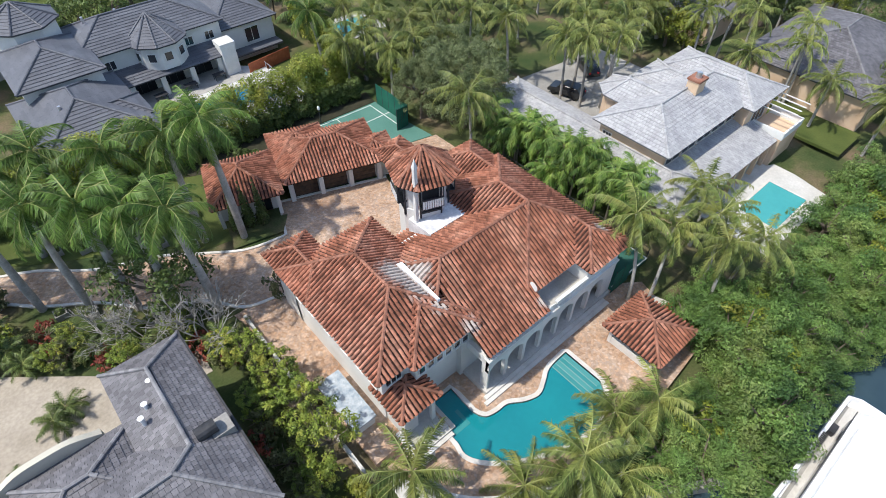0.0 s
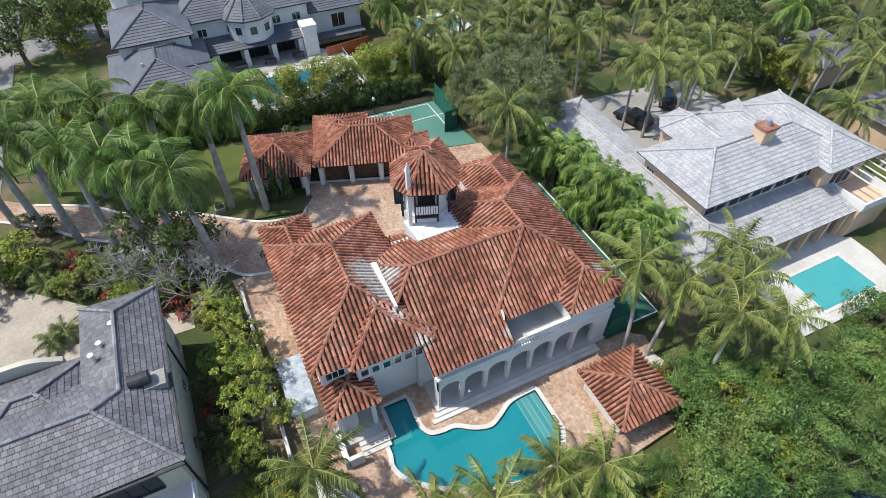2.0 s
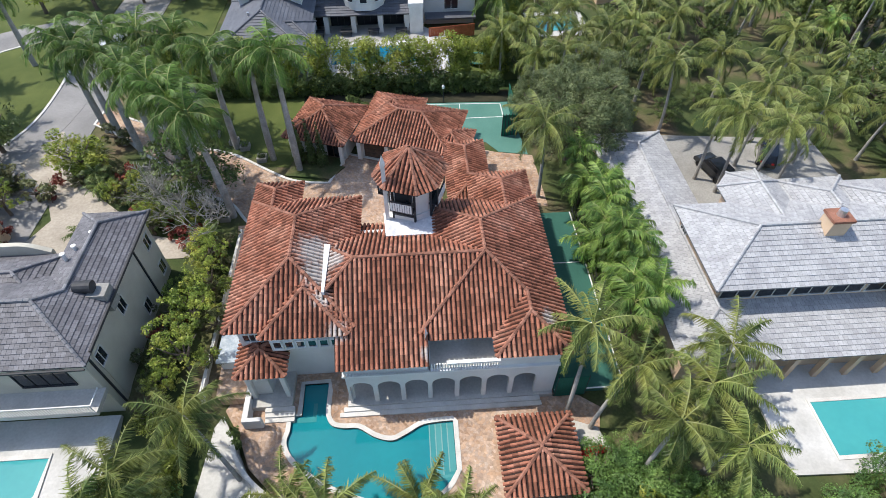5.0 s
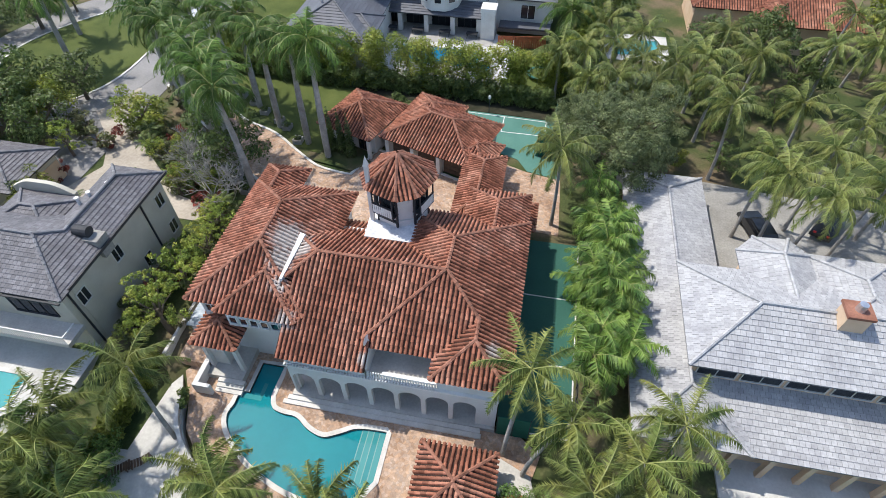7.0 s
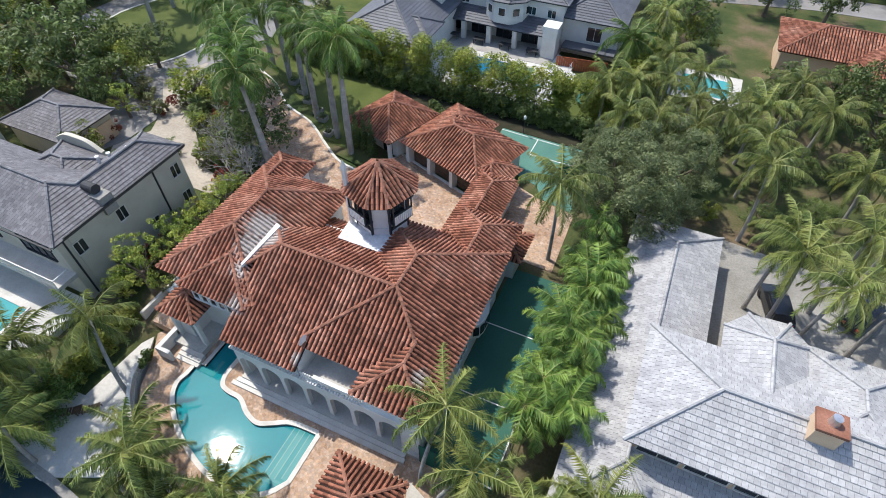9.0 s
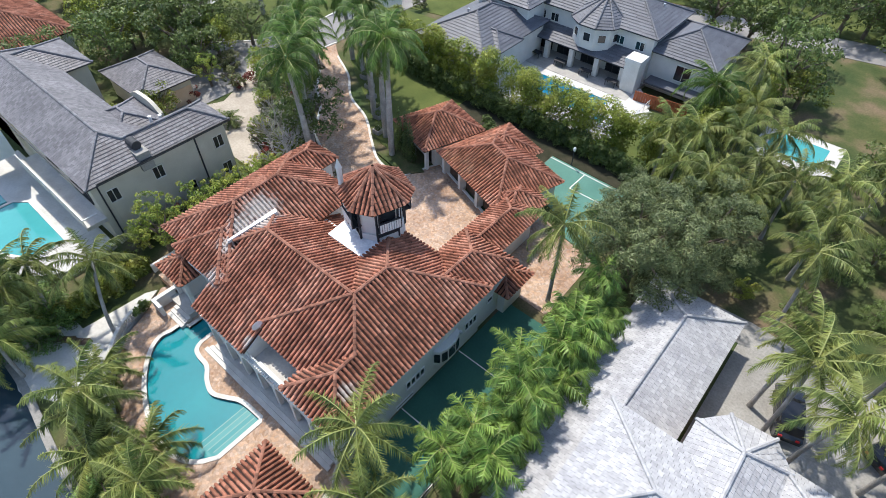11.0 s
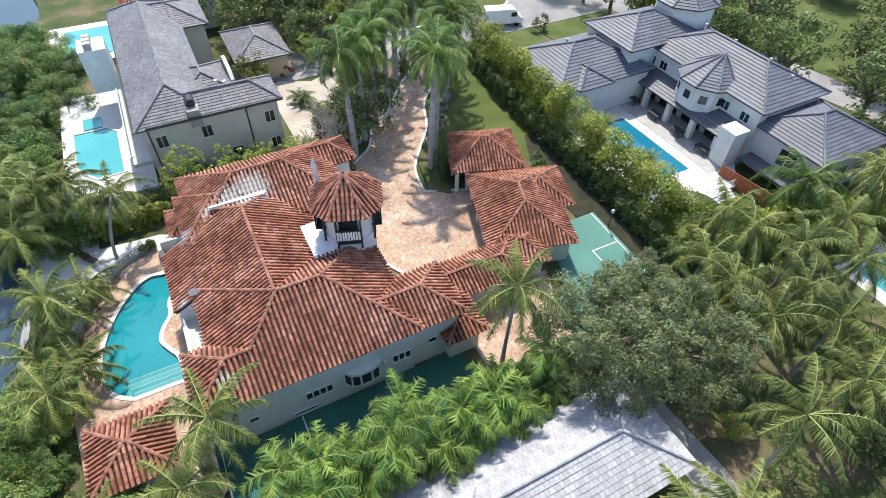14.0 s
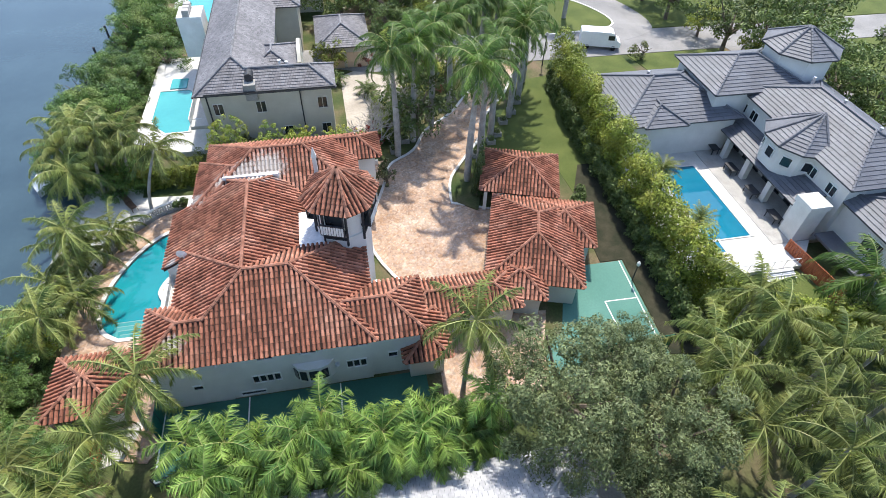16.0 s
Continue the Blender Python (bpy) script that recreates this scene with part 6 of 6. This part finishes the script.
# moored yacht
yacht = thing("yacht", (1, -29, -1), "large white motor yacht moored at the sea wall", "boat")
_hull = [(9.4, -31.6), (9.6, -31.0), (9.6, -27.2), (9.4, -26.6), (-4, -26.3), (-10, -27.2), (-14, -29.1), (-10, -31.0), (-4, -31.9)]
part("hull", Shape().prism(_hull, -1.4, 0.9), M["boat_white"], yacht)
part("bulwark", ribbon(_hull[::-1], -0.25, 0.9, 1.6), M["boat_white"], yacht)
part("deck", Shape().prism([(x * 0.97, -29.1 + (y + 29.1) * 0.9) for x, y in _hull], 0.9, 0.95), M["limestone"], yacht)
part("cabin", Shape().prism([(6.8, -31), (7.4, -30.4), (7.4, -27.8), (6.8, -27.2), (-5, -27.3), (-7.5, -29.1), (-5, -30.9)], 0.95, 3.0), M["boat_white"], yacht)
part("flybridge", Shape().prism([(5.4, -30.6), (5.8, -30), (5.8, -28.2), (5.4, -27.6), (-2, -27.6), (-3.4, -29.1), (-2, -30.6)], 3.0, 3.9), M["boat_white"], yacht)
part("window_band", Shape().prism([(6.85, -31.03), (7.43, -30.4), (7.43, -27.8), (6.85, -27.17), (-5.02, -27.27), (-7.53, -29.1), (-5.02, -30.93)], 1.7, 2.3), M["glass"], yacht)
part("radar_dome", Shape().tube([(7.9, -28.2, 0.95), (7.9, -28.2, 1.9), (7.9, -28.2, 2.2)], [0.8, 0.8, 0.4], 16), M["boat_white"], yacht)
part("red_stripe", Shape().box(-4, 1.2, -26.34, -26.24, 0.2, 0.5), M["red_paint"], yacht)
part("hatch", Shape().box(5.6, 6.5, -27.0, -26.5, 0.95, 1.45), M["dark_trim"], yacht, "dark deck hatch")
for _k in range(9):
    part("grille_bar", Shape().box(3.6 + 0.17 * _k, 3.68 + 0.17 * _k, -26.7, -26.35, 1.62, 1.7), M["dark_trim"], yacht)
part("seam", Shape().box(-2, 7.2, -27.18, -27.12, 2.96, 3.03), M["dark_trim"], yacht)
part("side_deck", Shape().box(-4, 9.0, -26.85, -26.6, 0.96, 1.02), M["concrete"], yacht)
part("seat_ring", ribbon([(8.0 + 0.9 * math.cos(0.4 * k), -29.4 + 0.9 * math.sin(0.4 * k)) for k in range(16)], 0.4, 0.95, 1.35), M["boat_white"], yacht)
yacht.matrix_basis = Matrix.Translation((1, -28.1, -1))
boat2 = thing("motor_boat", (-27, -24, -1), "small white motor boat on the canal", "boat")
part("hull", Shape().prism([(-29, -25.2), (-25.5, -25.2), (-24, -24.2), (-25.5, -23.2), (-29, -23.2)], -1.2, -0.2), M["boat_white"], boat2)
part("console", Shape().box(-27.8, -26.8, -24.7, -23.8, -0.2, 0.9), M["white_paint"], boat2)
for k in range(5):
    p = alone("mooring_post", Shape().tube([(-34 - 7 * k, -25.2, -2), (-34 - 7 * k, -25.2, 0.8)], [0.16, 0.15], 8), M["dark_trim"], "dark timber mooring post in the canal", "post", "object", "mooring posts")
kayak = alone("kayak", Shape().prism([(5.9, -11.6), (6.3, -12.0), (7.6, -11.7), (8.1, -11.4), (7.6, -11.1), (6.3, -11.2)], 0.06, 0.5), M["red_paint"], "red and white kayak lying on the ground", "kayak", "object")
# loungers and tables on the north terrace
for k in range(4):
    t = thing("dining_table", (-17.4 + 3.9 * k, 49.4, 1.5), "dark patio table with chairs under the lanai", "table", "patio tables")
    x = -17.4 + 3.9 * k
    part("tabletop", Shape().box(x - 0.8, x + 0.8, 48.9, 49.8, 2.2, 2.26), M["dark_trim"], t)
    for a in (-0.7, 0.62):
        for b in (48.95, 49.68):
            part("leg", Shape().box(x + a, x + a + 0.07, b, b + 0.07, 1.5, 2.2), M["dark_trim"], t)
for k, (x, y) in enumerate(((-20.4, 42.0), (-12.9, 40.4), (-5.0, 40.2))):
    palm(x, y, 2.6, "date", k, (0, 0), "short feathery palm in the pool terrace")
# stone planters with clipped shrubs along the drive
for k, (x, y) in enumerate(((-23.6, 13.6), (-25.4, 15.0), (-27.8, 16.4), (-29.4, 18.6), (-31.4, 20.6), (-33.4, 22.2), (-21.4, 22.6), (-23.6, 24.8), (-25.0, 25.9), (-27.4, 27.3), (-29.4, 28.9), (-31.6, 30.2))):
    t = thing("stone_planter", (x, y, 1.0), "square dark stone planter with a clipped shrub", "planter", "planters along the driveway")
    part("box", Shape().box(x - 0.5, x + 0.5, y - 0.5, y - 0.38, 0.95, 1.55).box(x - 0.5, x + 0.5, y + 0.38, y + 0.5, 0.95, 1.55).box(x - 0.5, x - 0.38, y - 0.38, y + 0.38, 0.95, 1.55).box(x + 0.38, x + 0.5, y - 0.38, y + 0.38, 0.95, 1.55), M["concrete"], t)
    part("shrub", leaves(300 + k, [(x, y, 1.65, 0.45)], 900, 0.09), M["dark_leaf"], t, "dark clipped shrub")
# bare tree over the drive
_b = Shape()
_rb = random.Random(8)


def twigs(p, d, size, deep):
    q = p + d * size
    _b.tube([p, p.lerp(q, 0.5) + Vector((_rb.uniform(-0.1, 0.1), _rb.uniform(-0.1, 0.1), 0.05)) * size, q], [0.032 * size, 0.026 * size, 0.016 * size], 4)
    if deep:
        for _ in range(3):
            e = (d + Vector((_rb.uniform(-0.9, 0.9), _rb.uniform(-0.9, 0.9), _rb.uniform(-0.35, 0.5)))).normalized()
            twigs(p.lerp(q, _rb.uniform(0.55, 1)), e, size * _rb.uniform(0.6, 0.85), deep - 1)


for _k in range(4):
    twigs(Vector((0, 0, -0.2)), Vector((math.cos(_k * 1.7) * 0.5, math.sin(_k * 1.7) * 0.5, 0.8)).normalized(), 2.3, 4)
_bare = data("branches", _b, M["bark"])
for x, y, s in ((-24.6, 11.6, 1.0), (-27.8, 14.0, 0.9), (-30.5, 16.2, 0.8)):
    t = thing("bare_tree", (x, y, level(x, y)), "leafless grey garden tree with thin spreading branches", "tree")
    c = new("crown", _bare)
    c.parent = t
    c.matrix_parent_inverse = t.matrix_basis.inverted()
    c.matrix_basis = Matrix.Translation((x, y, level(x, y))) @ pose(0, 0, 0, 0, 0, 90 * s * 3) @ Matrix.Scale(s, 4)
# trees along the far side street
for k in range(3, 20):
    tree(-38 + 4.1 * k + _r.uniform(-1.5, 1.5), 64.5 + 0.2 * 4.1 * k + _r.choice((-0.5, 11.5)) + _r.uniform(-1, 1), "shade", _r.uniform(0.8, 1.25), _r.uniform(0.9, 1.15))
for x, y in ((-35.6, 12.2), (-39.6, 8.2), (-36.6, 11.6)):
    palm(x, y, 0.9, "cab", int(-x))
for x, y, n, s in ((-35.0, 67.0, "shade", 1.3), (-40.0, 64.0, "shade", 1.1), (-37.5, 73.5, "shade", 1.3), (-30.5, 69.5, "shade", 1.2), (-33.5, 63.5, "lime", 0.9), (-42.0, 18.6, "redshrub", 1.6), (-43.0, 17.6, "shrub", 1.5), (-40.4, 51.6, "shrub", 1.5), (-44.0, 2.2, "lime", 0.6), (-42.5, 7.5, "lime", 0.7), (-36.5, 5.8, "shrub", 1.4), (-30, 12, "shrub", 1.3), (-53.5, 17, "shade", 1.05), (-48.8, 17.0, "shade", 0.8), (-50.5, 20.5, "lime", 0.95), (-55.5, 22, "shade", 0.9), (-46.8, 19.6, "shrub", 1.6), (-45.0, 15.6, "yellow", 0.9), (-44, 12.2, "redshrub", 1.4), (-58, 10, "shade", 1.0), (-62, 14, "lime", 0.9), (-60, 2, "shade", 0.9), (-38, 26.5, "shrub", 1.6), (-40.6, 23.0, "yellow", 0.8), (-46, 19.5, "shrub", 1.4)):
    tree(x, y, n, s)
play = thing("playhouse", (6.8, 42.5, 1.0), "small toy playhouse with an orange-red roof", "playhouse")
part("wall", Shape().box(6.2, 7.4, 41.9, 43.1, 1.0, 2.1), M["grey_wood"], play)
part("roof", Shape().solid([(6.0, 41.7, 2.1), (7.6, 41.7, 2.1), (7.6, 43.3, 2.1), (6.0, 43.3, 2.1), (6.8, 41.7, 2.9), (6.8, 43.3, 2.9)], ((0, 1, 4), (2, 3, 5), (1, 2, 5, 4), (3, 0, 4, 5), (3, 2, 1, 0))), M["ridge_tile"], play)
_tn = 16
_tring = [(4.4 + 1.6 * math.cos(2 * math.pi * k / _tn), 41.6 + 1.6 * math.sin(2 * math.pi * k / _tn)) for k in range(_tn)]
tramp = thing("trampoline", (4.4, 41.6, 1.0), "round trampoline with a green edge pad", "trampoline")
part("mat", Shape().prism([(4.4 + (x - 4.4) * 0.8, 41.6 + (y - 41.6) * 0.8) for x, y in _tring], 1.5, 1.56), M["lawn"], tramp)
part("edge_pad", ribbon(_tring, -0.34, 1.48, 1.6), M["green_court"], tramp)
for k in range(0, _tn, 4):
    part("leg", Shape().box(_tring[k][0] - 0.04, _tring[k][0] + 0.04, _tring[k][1] - 0.04, _tring[k][1] + 0.04, 1.0, 1.5), M["metal"], tramp)
